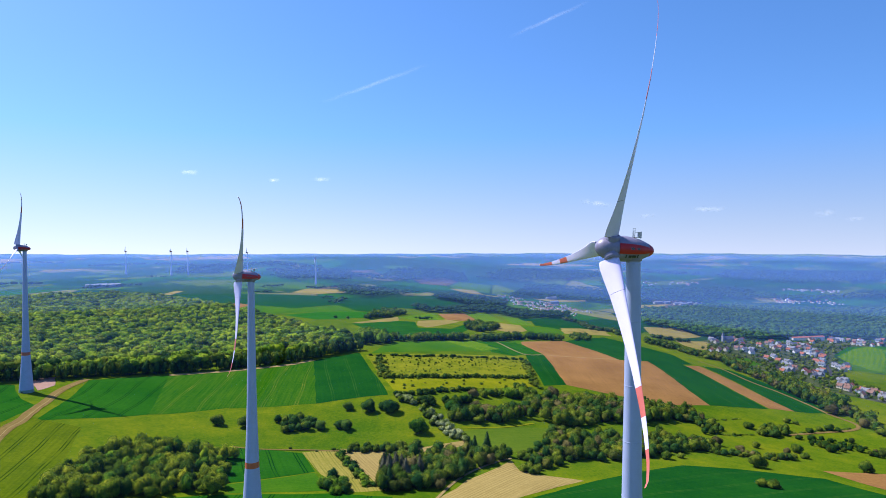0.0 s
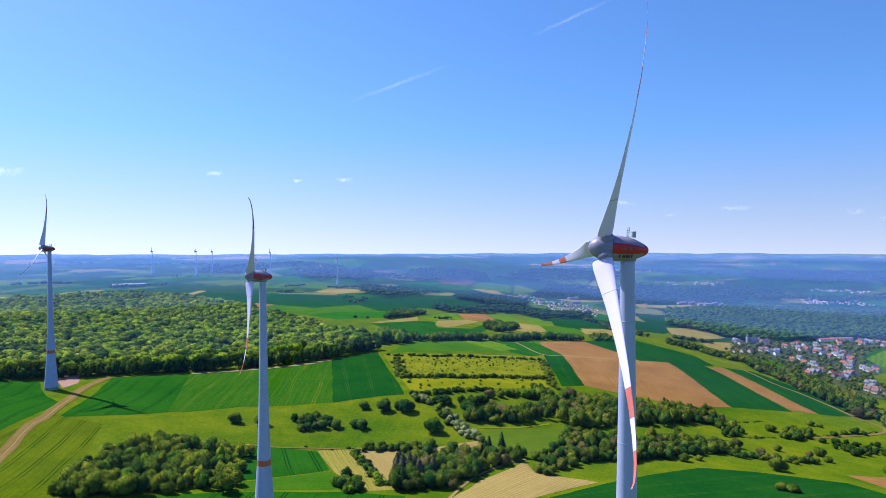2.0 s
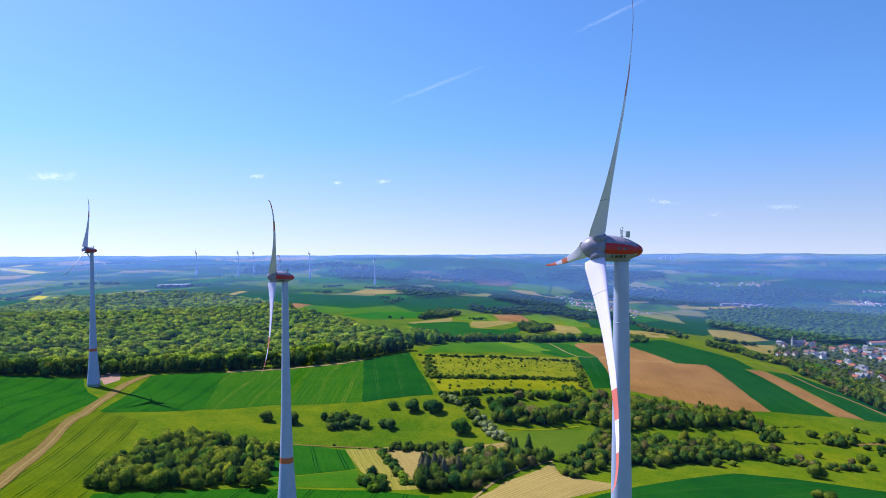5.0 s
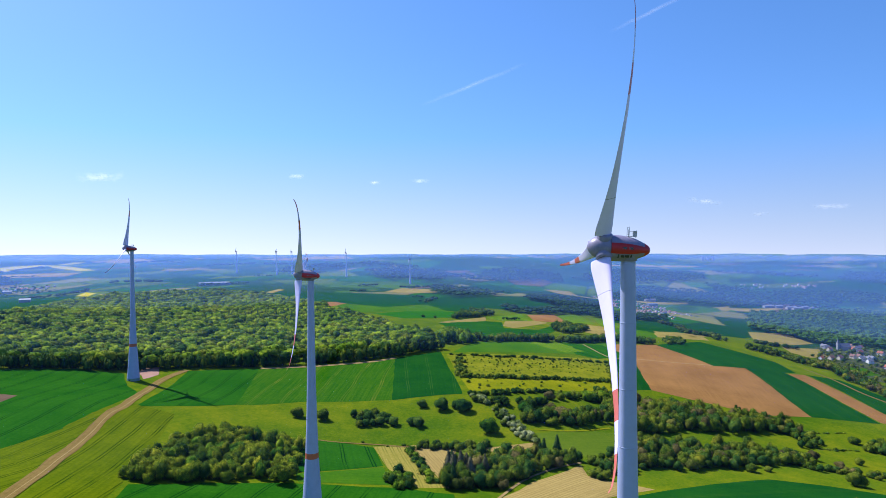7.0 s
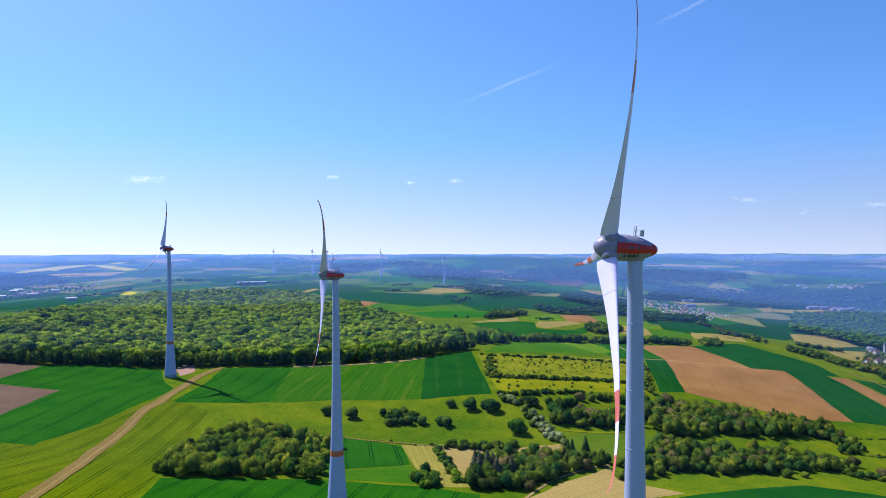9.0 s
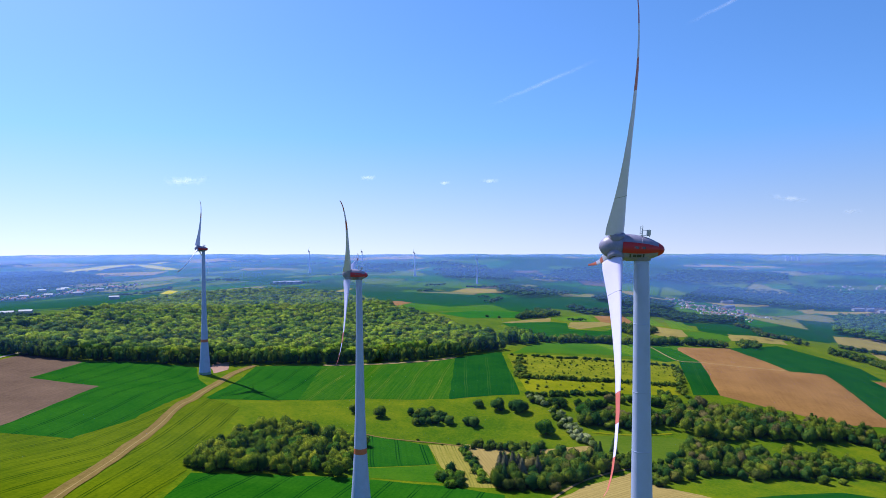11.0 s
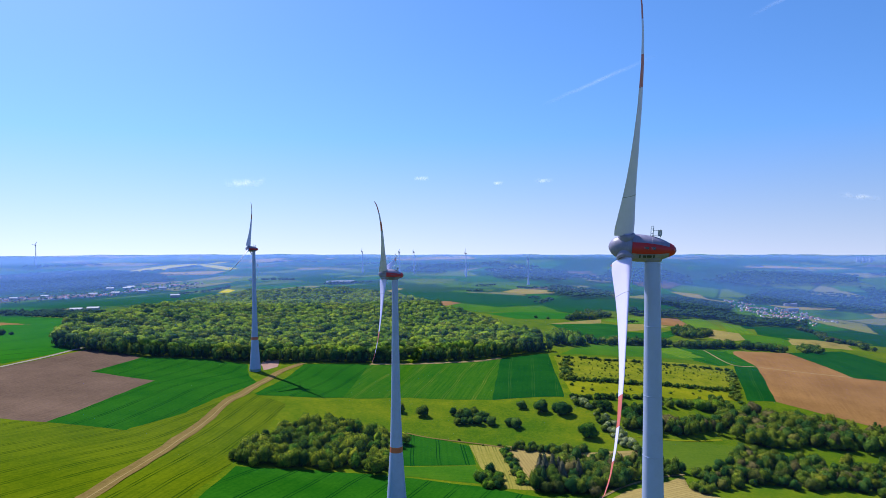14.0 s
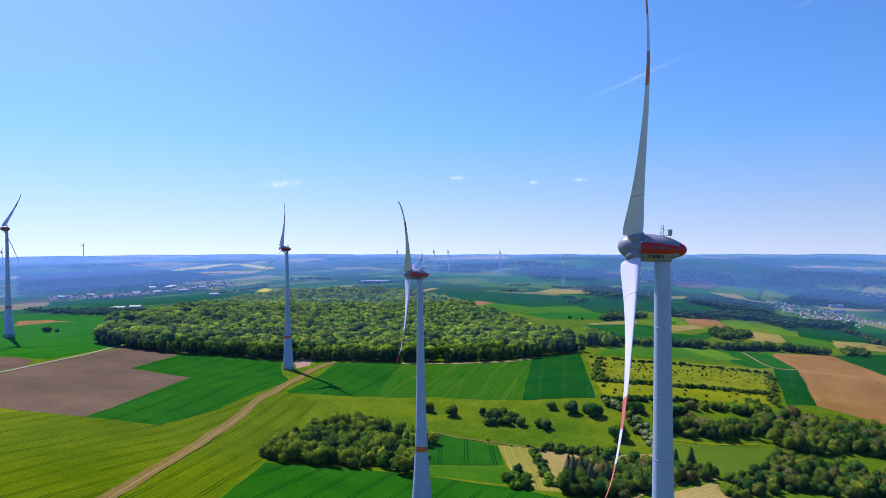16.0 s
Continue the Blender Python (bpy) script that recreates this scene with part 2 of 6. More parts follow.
M_TWIG = leaves("bare_twigs", (0.05, 0.055, 0.03), (0.1, 0.098, 0.055), (0.15, 0.142, 0.085), 0.1)
M_CONIFER = leaves("conifer", (0.012, 0.045, 0.016), (0.03, 0.08, 0.022), (0.075, 0.125, 0.028), 0.12)


def plain(name, colour, rough=0.5, metal=0.0, dirt=0.12, scale=0.6):
    """Paint, concrete or metal with dirt and wear at two scales."""
    m, n, l, bsdf = shader(name)
    co = n.new("ShaderNodeTexCoord").outputs["Object"]
    a, b = noise_node(n, l, co, scale, 4.0, 0.65), noise_node(n, l, co, scale * 9, 3.0, 0.7)
    v = maths(n, l, "ADD", maths(n, l, "MULTIPLY", a, 0.7), maths(n, l, "MULTIPLY", b, 0.3))
    dark = tuple(c * (1 - dirt * 2.2) for c in colour)
    l.new(ramp(n, l, v, [(0.3, dark), (0.6, colour)]), bsdf.inputs["Base Color"])
    bsdf.inputs["Roughness"].default_value, bsdf.inputs["Metallic"].default_value = rough, metal
    return m


# light grey leaned to blue: the skylight on shaded sides is in the colour
M_TOWER = plain("tower_coating_shade_blue", (0.39, 0.43, 0.66), 0.36, 0, 0.05, 0.25)
M_CONCRETE = plain("tower_concrete_shade_blue", (0.39, 0.43, 0.66), 0.42, 0, 0.07, 0.3)
M_BASE_GREEN = plain("tower_foot_green", (0.22, 0.3, 0.24), 0.6, 0, 0.08, 0.3)
# white leaned to violet-blue, painting in the cool shade of the blades
M_BLADE = plain("blade_gelcoat_shade_blue", (0.73, 0.655, 0.95), 0.36, 0, 0.04, 0.3)
M_RED = plain("signal_red", (0.52, 0.014, 0.018), 0.4, 0, 0.08, 0.4)
# paler copy of signal_red: the sunlit pink of the bands is in the colour
M_RED_SUNLIT = plain("blade_red_sunlit", (0.6, 0.13, 0.095), 0.4, 0, 0.06, 0.4)
M_BAND = plain("band_orange", (0.6, 0.14, 0.06), 0.5, 0, 0.1, 0.3)
# violet lean in the grey offsets green light bounced up from the meadow
M_NACELLE = plain("nacelle_gelcoat", (0.275, 0.245, 0.355), 0.42, 0, 0.16, 0.7)
M_DARK = plain("dark_grey", (0.05, 0.052, 0.055), 0.5, 0.2, 0.15, 1.0)
M_STEEL = plain("galvanised_steel", (0.42, 0.43, 0.44), 0.4, 0.8, 0.12, 2.0)
M_BARK = plain("bark", (0.12, 0.09, 0.065), 0.9, 0, 0.2, 2.0)
M_PLASTER = [plain("plaster_white", (0.86, 0.84, 0.81), 0.8, 0, 0.06, 0.4), plain("plaster_cream", (0.66, 0.58, 0.45), 0.8, 0, 0.06, 0.4), plain("plaster_grey", (0.36, 0.355, 0.35), 0.8, 0, 0.08, 0.4)]
M_ROOF = [plain("roof_red", (0.36, 0.115, 0.06), 0.8, 0, 0.14, 0.8), plain("roof_brown", (0.23, 0.12, 0.085), 0.8, 0, 0.14, 0.8), plain("roof_slate", (0.17, 0.175, 0.2), 0.65, 0, 0.12, 0.8)]
M_GLASS = plain("window_dark", (0.04, 0.05, 0.06), 0.1, 0, 0.05, 1.0)
M_SHED = plain("shed_metal", (0.22, 0.235, 0.27), 0.6, 0, 0.06, 0.2)
M_GRAVEL_PINK = crop("crane_pad", (0.311, 0.178, 0.126), (0.385, 0.237, 0.178), 0, streak=0.2, patch=1 / 8)


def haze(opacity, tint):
    """A thin leaning blue-tinted sheet, lit by sun and sky, standing in for hazy air.
    UV: its height above the ground in metres, and its rise over the far crest as a slope; it is clear at the ground and
    thins out above the horizon."""
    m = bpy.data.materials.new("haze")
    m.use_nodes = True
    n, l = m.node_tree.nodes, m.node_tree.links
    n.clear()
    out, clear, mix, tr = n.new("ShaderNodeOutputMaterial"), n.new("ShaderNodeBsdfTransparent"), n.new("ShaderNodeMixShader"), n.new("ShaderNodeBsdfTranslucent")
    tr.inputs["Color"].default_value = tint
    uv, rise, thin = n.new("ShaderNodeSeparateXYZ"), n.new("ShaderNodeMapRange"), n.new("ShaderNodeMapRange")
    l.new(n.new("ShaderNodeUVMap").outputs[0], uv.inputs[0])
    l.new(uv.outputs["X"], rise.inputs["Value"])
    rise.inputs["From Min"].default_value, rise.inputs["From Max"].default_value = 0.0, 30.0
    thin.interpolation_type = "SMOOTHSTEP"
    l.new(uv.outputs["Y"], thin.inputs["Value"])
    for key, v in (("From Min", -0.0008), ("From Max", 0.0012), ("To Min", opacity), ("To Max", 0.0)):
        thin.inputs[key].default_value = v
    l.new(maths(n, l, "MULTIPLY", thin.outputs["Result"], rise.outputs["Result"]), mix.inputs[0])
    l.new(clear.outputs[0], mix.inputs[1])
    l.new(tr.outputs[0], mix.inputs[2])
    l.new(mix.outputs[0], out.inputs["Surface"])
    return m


# sheet tints: the first puts blue into near shade, the others paint distance haze
HAZE_SHADE_BLUE, HAZE_BLUE, HAZE_PALE = (0.06, 0.14, 0.5, 1), (0.115, 0.215, 0.53, 1), (0.25, 0.37, 0.62, 1)


# ---- the lie of the land ----
# heights of broad swells on two lattices, rows from south to north
NEAR = [
    [-2.6, 16.5, 20.7, 5.3, 16.7, 5.2, 0.2],
    [3.9, 10.7, -11.6, -28.3, 11.6, 2.2, -1.2],
    [17.0, -12.8, -3.5, 13.1, -19.3, -22.7, -4.7],
    [11.7, -6.2, 4.3, 9.2, -11.5, 2.9, 3.6],
    [-11.4, -0.8, 5.8, -12.5, 14.2, -3.0, -26.1],
]
FAR = [
    [-5.4, -29.0, 17.7, 18.4, -55.1, 3.3, 0.8],
    [-2.8, 1.4, 7.4, -1.4, -54.8, 9.7, -0.3],
    [-0.1, 13.7, 5.3, 6.8, -22.3, -12.6, -5.2],
    [2.9, 0.7, 0.3, -7.3, -31.0, -23.4, -4.7],
    [7.5, 3.2, 5.1, 4.3, 4.2, 10.5, 5.0],
]
# local banks and hollows: x, y, radius, height
HILLS = [(-58, 622, 60, 9), (-104, 500, 60, -4.5), (-338, 470, 60, 7), (-370, 640, 45, 2.5), (-398, 588, 40, -3), (212, 2061, 350, -8), (-221, 1575, 300, 8), (41, 152, 60, 3), (265, 910, 80, 9), (250, 3950, 320, 26), (950, 3650, 380, 22), (1750, 3850, 480, 30), (-550, 3650, 360, 18), (2650, 3950, 520, 26), (-60, 2950, 280, 36), (-560, 2950, 260, 32), (760, 3050, 380, 30), (1500, 2950, 420, 34)]


# how steeply the eye looks down at the far crest, by bearing in degrees from north
CREST = ((-62, -48, -36, -24, -6, 9, 26, 40), (-0.0200, -0.0212, -0.0234, -0.0264, -0.0276, -0.0262, -0.0249, -0.0243))


def crest(x, y):
    """Slope from the eye to the skyline in that direction, with its low humps."""
    b = np.degrees(np.arctan2(x, y))
    humps = np.sin(b * 0.9 + 1.0) + 0.7 * np.sin(b * 2.3) + 0.35 * np.sin(b * 6.1 + 2.0)
    return np.interp(b, *CREST) + 0.00045 * humps


def height(x, y):
    x, y = np.asarray(x, float), np.asarray(y, float)
    z = np.full(np.broadcast(x, y).shape, -12.0)
    for table, xs, ys, r in ((NEAR, range(-690, 691, 230), range(150, 1051, 225), 200), (FAR, range(-3000, 3001, 1000), range(1000, 4601, 900), 730)):
        for row, gy in zip(table, ys):
            for w, gx in zip(row, xs):
                z = z + w * np.exp(-((x - gx) ** 2 + (y - gy) ** 2) / (2 * r * r))
    for gx, gy, r, w in HILLS:
        z = z + w * np.exp(-((x - gx) ** 2 + (y - gy) ** 2) / (2 * r * r))
    # the land climbs to a far crest that closes the view
    r = np.hypot(x, y)
    k = np.clip((r - 3900) / 850, 0, 1)
    k = k * k * (3 - 2 * k) * (y > -200)
    return z * (1 - k) + k * (140 + crest(x, y) * (r + np.maximum(r - 4750, 0) * 0.4))


def raw_mesh(name, verts, faces, mats=(), index=None):
    """A mesh from arrays of corners and of triangles or quads."""
    me = bpy.data.meshes.new(name)
    verts, faces = np.asarray(verts, np.float32), np.asarray(faces, np.int32)
    k = faces.shape[1]
    me.vertices.add(len(verts))
    me.vertices.foreach_set("co", verts.ravel())
    me.loops.add(faces.size)
    me.loops.foreach_set("vertex_index", faces.ravel())
    me.polygons.add(len(faces))
    me.polygons.foreach_set("loop_start", np.arange(0, faces.size, k, dtype=np.int32))
    for m in mats:
        me.materials.append(m)
    if index is not None:
        me.polygons.foreach_set("material_index", np.asarray(index, np.int32))
    me.update(calc_edges=True)
    return me


def smooth(me):
    me.polygons.foreach_set("use_smooth", np.ones(len(me.polygons), bool))
    return me


def part(name, bm, material, parent, label=""):
    """Links a bmesh, or a mesh that is there already, as one mesh object under a thing or a part."""
    if isinstance(bm, bmesh.types.BMesh):
        me = bpy.data.meshes.new(name)
        bm.to_mesh(me)
        bm.free()
        me.materials.append(material)
    else:
        me = bm
        if not me.materials:
            me.materials.append(material)
    ob = new(name, me)
    ob.parent = parent
    return tagged(ob, label)


def lattice_lines(a, b, inner0, inner1, fine, coarse):
    left = np.arange(inner0 - coarse, a, -coarse)[::-1]
    return np.concatenate([[a], left, np.arange(inner0, inner1, fine), np.arange(inner1, b, coarse), [b]])


gx = lattice_lines(-8000, 8000, -1100, 1100, 12, 90)
gy = lattice_lines(-7000, 6500, 100, 1500, 12, 90)
XX, YY = np.meshgrid(gx, gy)
ZZ = height(XX, YY)
nx = len(gx)
ii = (np.arange(len(gy) - 1)[:, None] * nx + np.arange(nx - 1)[None]).ravel()
ground = new("ground", smooth(raw_mesh("ground", np.stack([XX, YY, ZZ], -1).reshape(-1, 3), np.stack([ii, ii + 1, ii + nx + 1, ii + nx], -1), [M_MEADOW])))
tagged(ground, "rolling green meadow land reaching the horizon", "ground", kind="structure")


def wobble(x, y, size=1.4):
    return size * noise.noise((x / 17, y / 17, 3.1)), size * noise.noise((x / 17, y / 17, 9.7))


def field(label, material, corners, angle, lift, step=14, category="field", name="field"):
    """A field draped over the land, its rows at that angle from the x axis."""
    bm = bmesh.new()
    bm.faces.new([bm.verts.new((x, y, 0)) for x, y in corners]).normal_update()
    bmesh.ops.triangulate(bm, faces=bm.faces[:])
    span = max(max(c[0] for c in corners) - min(c[0] for c in corners), max(c[1] for c in corners) - min(c[1] for c in corners))
    step = max(step, span / 32)
    for axis in (0, 1):
        lo, hi = min(c[axis] for c in corners), max(c[axis] for c in corners)
        for k in range(int(lo // step) + 1, int(hi // step) + 1):
            at, way = [0, 0, 0], [0, 0, 0]
            at[axis], way[axis] = k * step, 1
            bmesh.ops.bisect_plane(bm, geom=bm.verts[:] + bm.edges[:] + bm.faces[:], dist=0.01, plane_co=at, plane_no=way)
    uv = bm.loops.layers.uv.new("UVMap")
    ca, sa = math.cos(radians(angle)), math.sin(radians(angle))
    for v in bm.verts:
        dx, dy = wobble(v.co.x, v.co.y)
        v.co.x, v.co.y = v.co.x + dx, v.co.y + dy
        v.co.z = float(height(v.co.x, v.co.y)) + (lift * 0.3 if v.is_boundary else lift)
    for f in bm.faces:
        f.smooth = True
        if f.normal.z < 0:
            f.normal_flip()
        for lp in f.loops:
            x, y = lp.vert.co.x, lp.vert.co.y
            lp[uv].uv = (-x * sa + y * ca, x * ca + y * sa)
    me = bpy.data.meshes.new(name)
    bm.to_mesh(me)
    bm.free()
    me.materials.append(material)
    return tagged(new(name, me), label, category, kind="structure")


def spline(points, step):
    """A smooth line through the points, with a point about every step metres."""
    p = [Vector((*q, 0)) for q in points]
    p = [2 * p[0] - p[1]] + p + [2 * p[-1] - p[-2]]
    line = []
    for a, b, c, d in zip(p, p[1:], p[2:], p[3:]):
        n = max(1, round((c - b).length / step))
        for i in range(n):
            t = i / n
            line.append(0.5 * ((2 * b) + (c - a) * t + (2 * a - 5 * b + 4 * c - d) * t * t + (3 * b - a - 3 * c + d) * t ** 3))
    return line + [p[-2]]


def track(label, points, width, material, lift=0.4, name="track", category="track"):
    line = spline(points, 6)
    verts, faces, uvs = [], [], []
    for i, q in enumerate(line):
        way = (line[min(i + 1, len(line) - 1)] - line[max(i - 1, 0)]).normalized()
        side = Vector((-way.y, way.x, 0))
        for k in (-0.5, -0.17, 0.17, 0.5):
            w = q + side * width * (k + 0.1 * noise.noise((q.x / 15, q.y / 15, k * 5)))
            verts.append((w.x, w.y, float(height(w.x, w.y)) + lift))
            uvs.append((k * width, i * 6))
    for i in range(len(line) - 1):
        for k in range(3):
            faces.append((4 * i + k, 4 * i + k + 4, 4 * i + k + 5, 4 * i + k + 1))
    me = smooth(raw_mesh(name, verts, faces, [material]))
    layer = me.uv_layers.new(name="UVMap")
    layer.data.foreach_set("uv", np.array([uvs[v] for f in faces for v in f], np.float32).ravel())
    return tagged(new(name, me), label, category, kind="structure")


# ---- fields and tracks ----
# fields west of the wood
field("bare ploughed brown field with fine furrows", M_SOIL_GREY, [(-538, 338), (-563, 418), (-584, 543), (-515, 547), (-493, 464), (-421, 471), (-369, 322), (-385, 312), (-408, 303), (-460, 295)], 108, 0.3)
field("small bare brown field corner beside a pale farm road", M_SOIL_GREY, [(-677, 417), (-616, 430), (-588, 429), (-568, 411), (-558, 350)], 41, 0.35)
field("smooth bright green cereal field round a turbine", M_WHEAT_FAR, [(-706, 416), (-580, 439), (-592, 534), (-646, 545), (-738, 697), (-1092, 837), (-1510, 850)], 66, 0.3)
field("narrow bare brown strip between cereal fields", M_SOIL, [(-926, 617), (-889, 658), (-804, 638), (-978, 715), (-1088, 729)], -2, 0.5)
field("green winter wheat field with tractor tramlines", M_WHEAT, [(-515, 547), (-493, 464), (-421, 471), (-369, 322), (-319, 346), (-322, 411), (-332, 456), (-346, 526), (-384, 560), (-421, 605), (-466, 594)], 104, 0.3)
field("yellow-green barley field with curved tramlines", M_BARLEY, [(-412, 268), (-408, 303), (-369, 322), (-319, 346), (-278, 338), (-271, 323), (-257, 289), (-243, 249), (-222, 201), (-266, 165)], 88, 0.3)
field("yellow-green barley headland beside the farm track", M_BARLEY, [(-318, 341), (-323, 350), (-326, 415), (-334, 459), (-335, 477), (-325, 454), (-310, 416), (-295, 381), (-273, 336), (-273, 330)], 97, 0.34)
field("yellow-green barley field beside a copse", M_BARLEY, [(-327, 488), (-284, 482), (-266, 440), (-238, 358), (-228, 342), (-210, 291), (-185, 237), (-219, 204), (-239, 252), (-254, 296), (-267, 329), (-293, 386), (-308, 422), (-323, 467)], 106, 0.3)
field("dark green wheat field with tramlines below a copse", M_WHEAT, [(-224, 341), (-186, 369), (-148, 394), (-84, 415), (-42, 415), (-33, 362), (-182, 231)], 95, 0.3)
# the wheat slope below the wood
field("green winter wheat field with tractor tramlines", M_WHEAT, [(-366, 633), (-334, 654), (-301, 670), (-260, 538), (-295, 506), (-319, 482)], 98, 0.3)
field("streaky yellowing wheat field with worn tramlines", M_WHEAT_DRY, [(-301, 670), (-244, 695), (-185, 727), (-167, 748), (-130, 591), (-207, 573), (-260, 538)], 96, 0.3)
field("deep green wheat field with straight pale tramlines", M_WHEAT_DEEP, [(-167, 748), (-121, 797), (-66, 611), (-130, 591)], 103, 0.3)
# orchard strips and meadows in the hollow
field("green strip of meadow grass", M_GRASS, [(-92, 888), (32, 1003), (106, 1043), (89, 922), (-107, 800)], 32, 0.3)
field("bright lime strip of mown meadow", M_LIME, [(-28, 940), (20, 986), (66, 919), (32, 892)], -39, 0.45)
field("old orchard meadow full of scattered bushes", M_SCRUB, [(-112, 787), (82, 887), (83, 778), (-77, 666)], 26, 0.3)
field("yellow-green meadow with young fruit trees", M_MEADOW_YELLOW, [(-75, 661), (85, 767), (85, 729), (-59, 616)], 35, 0.3)
field("dark green wheat strip beside bare soil", M_WHEAT_DEEP, [(92, 903), (120, 913), (127, 761), (98, 741)], 92, 0.3)
field("dark green cereal wedge above the orchard", M_WHEAT, [(19, 971), (88, 1009), (120, 913), (92, 903), (74, 881), (45, 891)], -43, 0.36)
field("small dark green wheat field beside a copse", M_WHEAT, [(-179, 473), (-166, 491), (-119, 492), (-101, 456), (-151, 416)], 113, 0.3)
field("bright green grass strip", M_GRASS, [(-151, 413), (-101, 454), (-85, 420), (-143, 399)], 30, 0.3)
field("pale mown plot with rows of young bushes", M_STRAW_ROWS, [(-120, 494), (-95, 502), (-48, 426), (-68, 419), (-96, 451)], 112, 0.3)
field("pale straw-coloured stubble plot", M_STRAW, [(-93, 505), (-65, 507), (-56, 508), (-47, 424)], 117, 0.3)
field("pale tan stubble field with curved edge", M_STRAW, [(-18, 403), (6, 450), (29, 480), (41, 496), (45, 475), (58, 468), (81, 463), (89, 459), (55, 433), (24, 406)], 51, 0.4)
field("dark green wheat field on a rounded slope", M_WHEAT_DEEP, [(24, 400), (85, 451), (130, 485), (180, 520), (222, 526), (291, 520), (315, 452), (241, 346), (27, 345)], 29, 0.3)
field("bare brown field corner", M_SOIL, [(307, 553), (406, 570), (333, 467), (322, 494)], -5, 0.5)
field("olive rough meadow", M_OLIVE, [(5, 550), (19, 559), (44, 572), (83, 589), (76, 563), (59, 525), (42, 513), (26, 512), (13, 526)], 23, 0.3)
# the brown and green strips above the village
field("bare ploughed brown field with fine furrows", M_SOIL, [(88, 1009), (172, 1058), (225, 914), (268, 923), (295, 767), (234, 743), (127, 761), (120, 913)], -87, 0.36)
field("dark green wheat field between bare strips", M_WHEAT_DEEP, [(172, 1058), (258, 1162), (342, 1045), (344, 964), (324, 945), (370, 781), (295, 767), (268, 923), (225, 914)], -74, 0.3)
field("narrow bare brown strip", M_SOIL, [(326, 939), (354, 964), (402, 783), (372, 784)], -73, 0.4)
field("dark green wheat field", M_WHEAT_DEEP, [(359, 969), (406, 984), (450, 859), (444, 786), (402, 783)], -77, 0.3)
# fields behind the hollow, in the valley and on the plateau
field("emerald green cereal field behind a hedgerow", M_WHEAT, [(-176, 1066), (-111, 1152), (-77, 1160), (-67, 1085), (-11, 1108), (11, 1178), (17, 1118), (4, 1043), (-43, 969), (-73, 923), (-88, 909), (-111, 977), (-153, 1025)], 53, 0.3)
field("ochre dry field", M_STRAW_FAR, [(-73, 1179), (-22, 1232), (4, 1216), (-53, 1095), (-71, 1115)], -115, 0.4)
field("bare ploughed brown field", M_SOIL, [(-41, 1311), (13, 1364), (40, 1248), (-22, 1223)], -77, 0.4)
field("lime green striped field", M_LIME, [(13, 1364), (60, 1406), (92, 1264), (42, 1249)], -77, 0.4)
field("lime green striped field", M_LIME, [(92, 1378), (124, 1373), (145, 1245), (101, 1233)], 94, 0.4)
field("lime green striped field", M_LIME, [(-111, 1204), (-52, 1312), (-27, 1220), (-83, 1181)], 61, 0.4)
field("narrow ochre strip between crops", M_STRAW_FAR, [(-177, 1073), (-149, 1134), (-112, 1212), (-105, 1148), (-160, 1076)], -127, 0.4)
field("ochre dry field beside a farm lane", M_STRAW_FAR, [(64, 1246), (117, 1235), (124, 1156), (95, 1111), (68, 1132)], 92, 0.4)
field("dark blue-green cereal field", M_WHEAT_DEEP, [(-269, 1463), (-203, 1548), (-30, 1647), (6, 1584), (-84, 1359), (-131, 1354), (-175, 1249), (-227, 1235)], -112, 0.3)
field("bright green cereal field", M_WHEAT_FAR, [(-307, 1128), (-260, 1189), (-205, 1230), (-172, 1243), (-164, 1157), (-238, 1088)], -137, 0.3)
field("blue-green field on a hillside", M_WHEAT_DEEP, [(-285, 1914), (-208, 2154), (-72, 2030), (-111, 1806), (-212, 1856)], 72, 0.4)
field("tan dry strip above the valley", M_STRAW_FAR, [(-30, 2149), (55, 2170), (79, 2034), (150, 2012), (98, 1993), (16, 2046)], -80, 0.4)
field("dark green cereal field on a slope", M_WHEAT_DEEP, [(150, 1375), (246, 1503), (345, 1483), (271, 1250), (199, 1213), (147, 1247)], -108, 0.3)
field("tan dry field", M_STRAW_FAR, [(200, 1223), (282, 1261), (281, 1201), (233, 1174), (190, 1158)], 25, 0.4)
field("green meadow field", M_GRASS, [(115, 1216), (182, 1246), (191, 1167), (165, 1093), (127, 1093)], 96, 0.4)
field("tan dry field above the village", M_STRAW_FAR, [(420, 1487), (509, 1537), (522, 1406), (444, 1323), (391, 1337)], 79, 0.4)
field("tan dry field beside the village", M_STRAW_FAR, [(425, 1284), (506, 1338), (501, 1255), (440, 1189), (419, 1217)], 34, 0.4)
field("tan strip in the valley", M_STRAW_FAR, [(468, 2078), (558, 2093), (695, 2156), (627, 2054), (537, 2014)], 25, 0.4)
field("green valley meadow", M_GRASS, [(297, 1974), (427, 2069), (487, 1986), (402, 1869), (270, 1792)], 82, 0.4)
field("bare brown field", M_SOIL, [(-474, 1257), (-443, 1295), (-404, 1270), (-415, 1214)], 144, 0.4)
field("ochre strip at the forest's back", M_STRAW_FAR, [(-671, 1463), (-679, 1552), (-655, 1537), (-645, 1439)], -84, 0.4)
field("pale field below a far turbine", M_STRAW_FAR, [(-399, 1554), (-397, 1709), (-317, 1723), (-279, 1635), (-336, 1533)], 89, 0.4)
field("dark green cereal field", M_WHEAT_DEEP, [(-650, 1451), (-509, 1489), (-288, 1496), (-244, 1328), (-313, 1233), (-412, 1269), (-492, 1303)], 2, 0.3)
field("bright meadow field", M_GRASS, [(-401, 1261), (-313, 1233), (-242, 1318), (-185, 1243), (-260, 1189), (-330, 1139), (-412, 1205)], 50, 0.4)
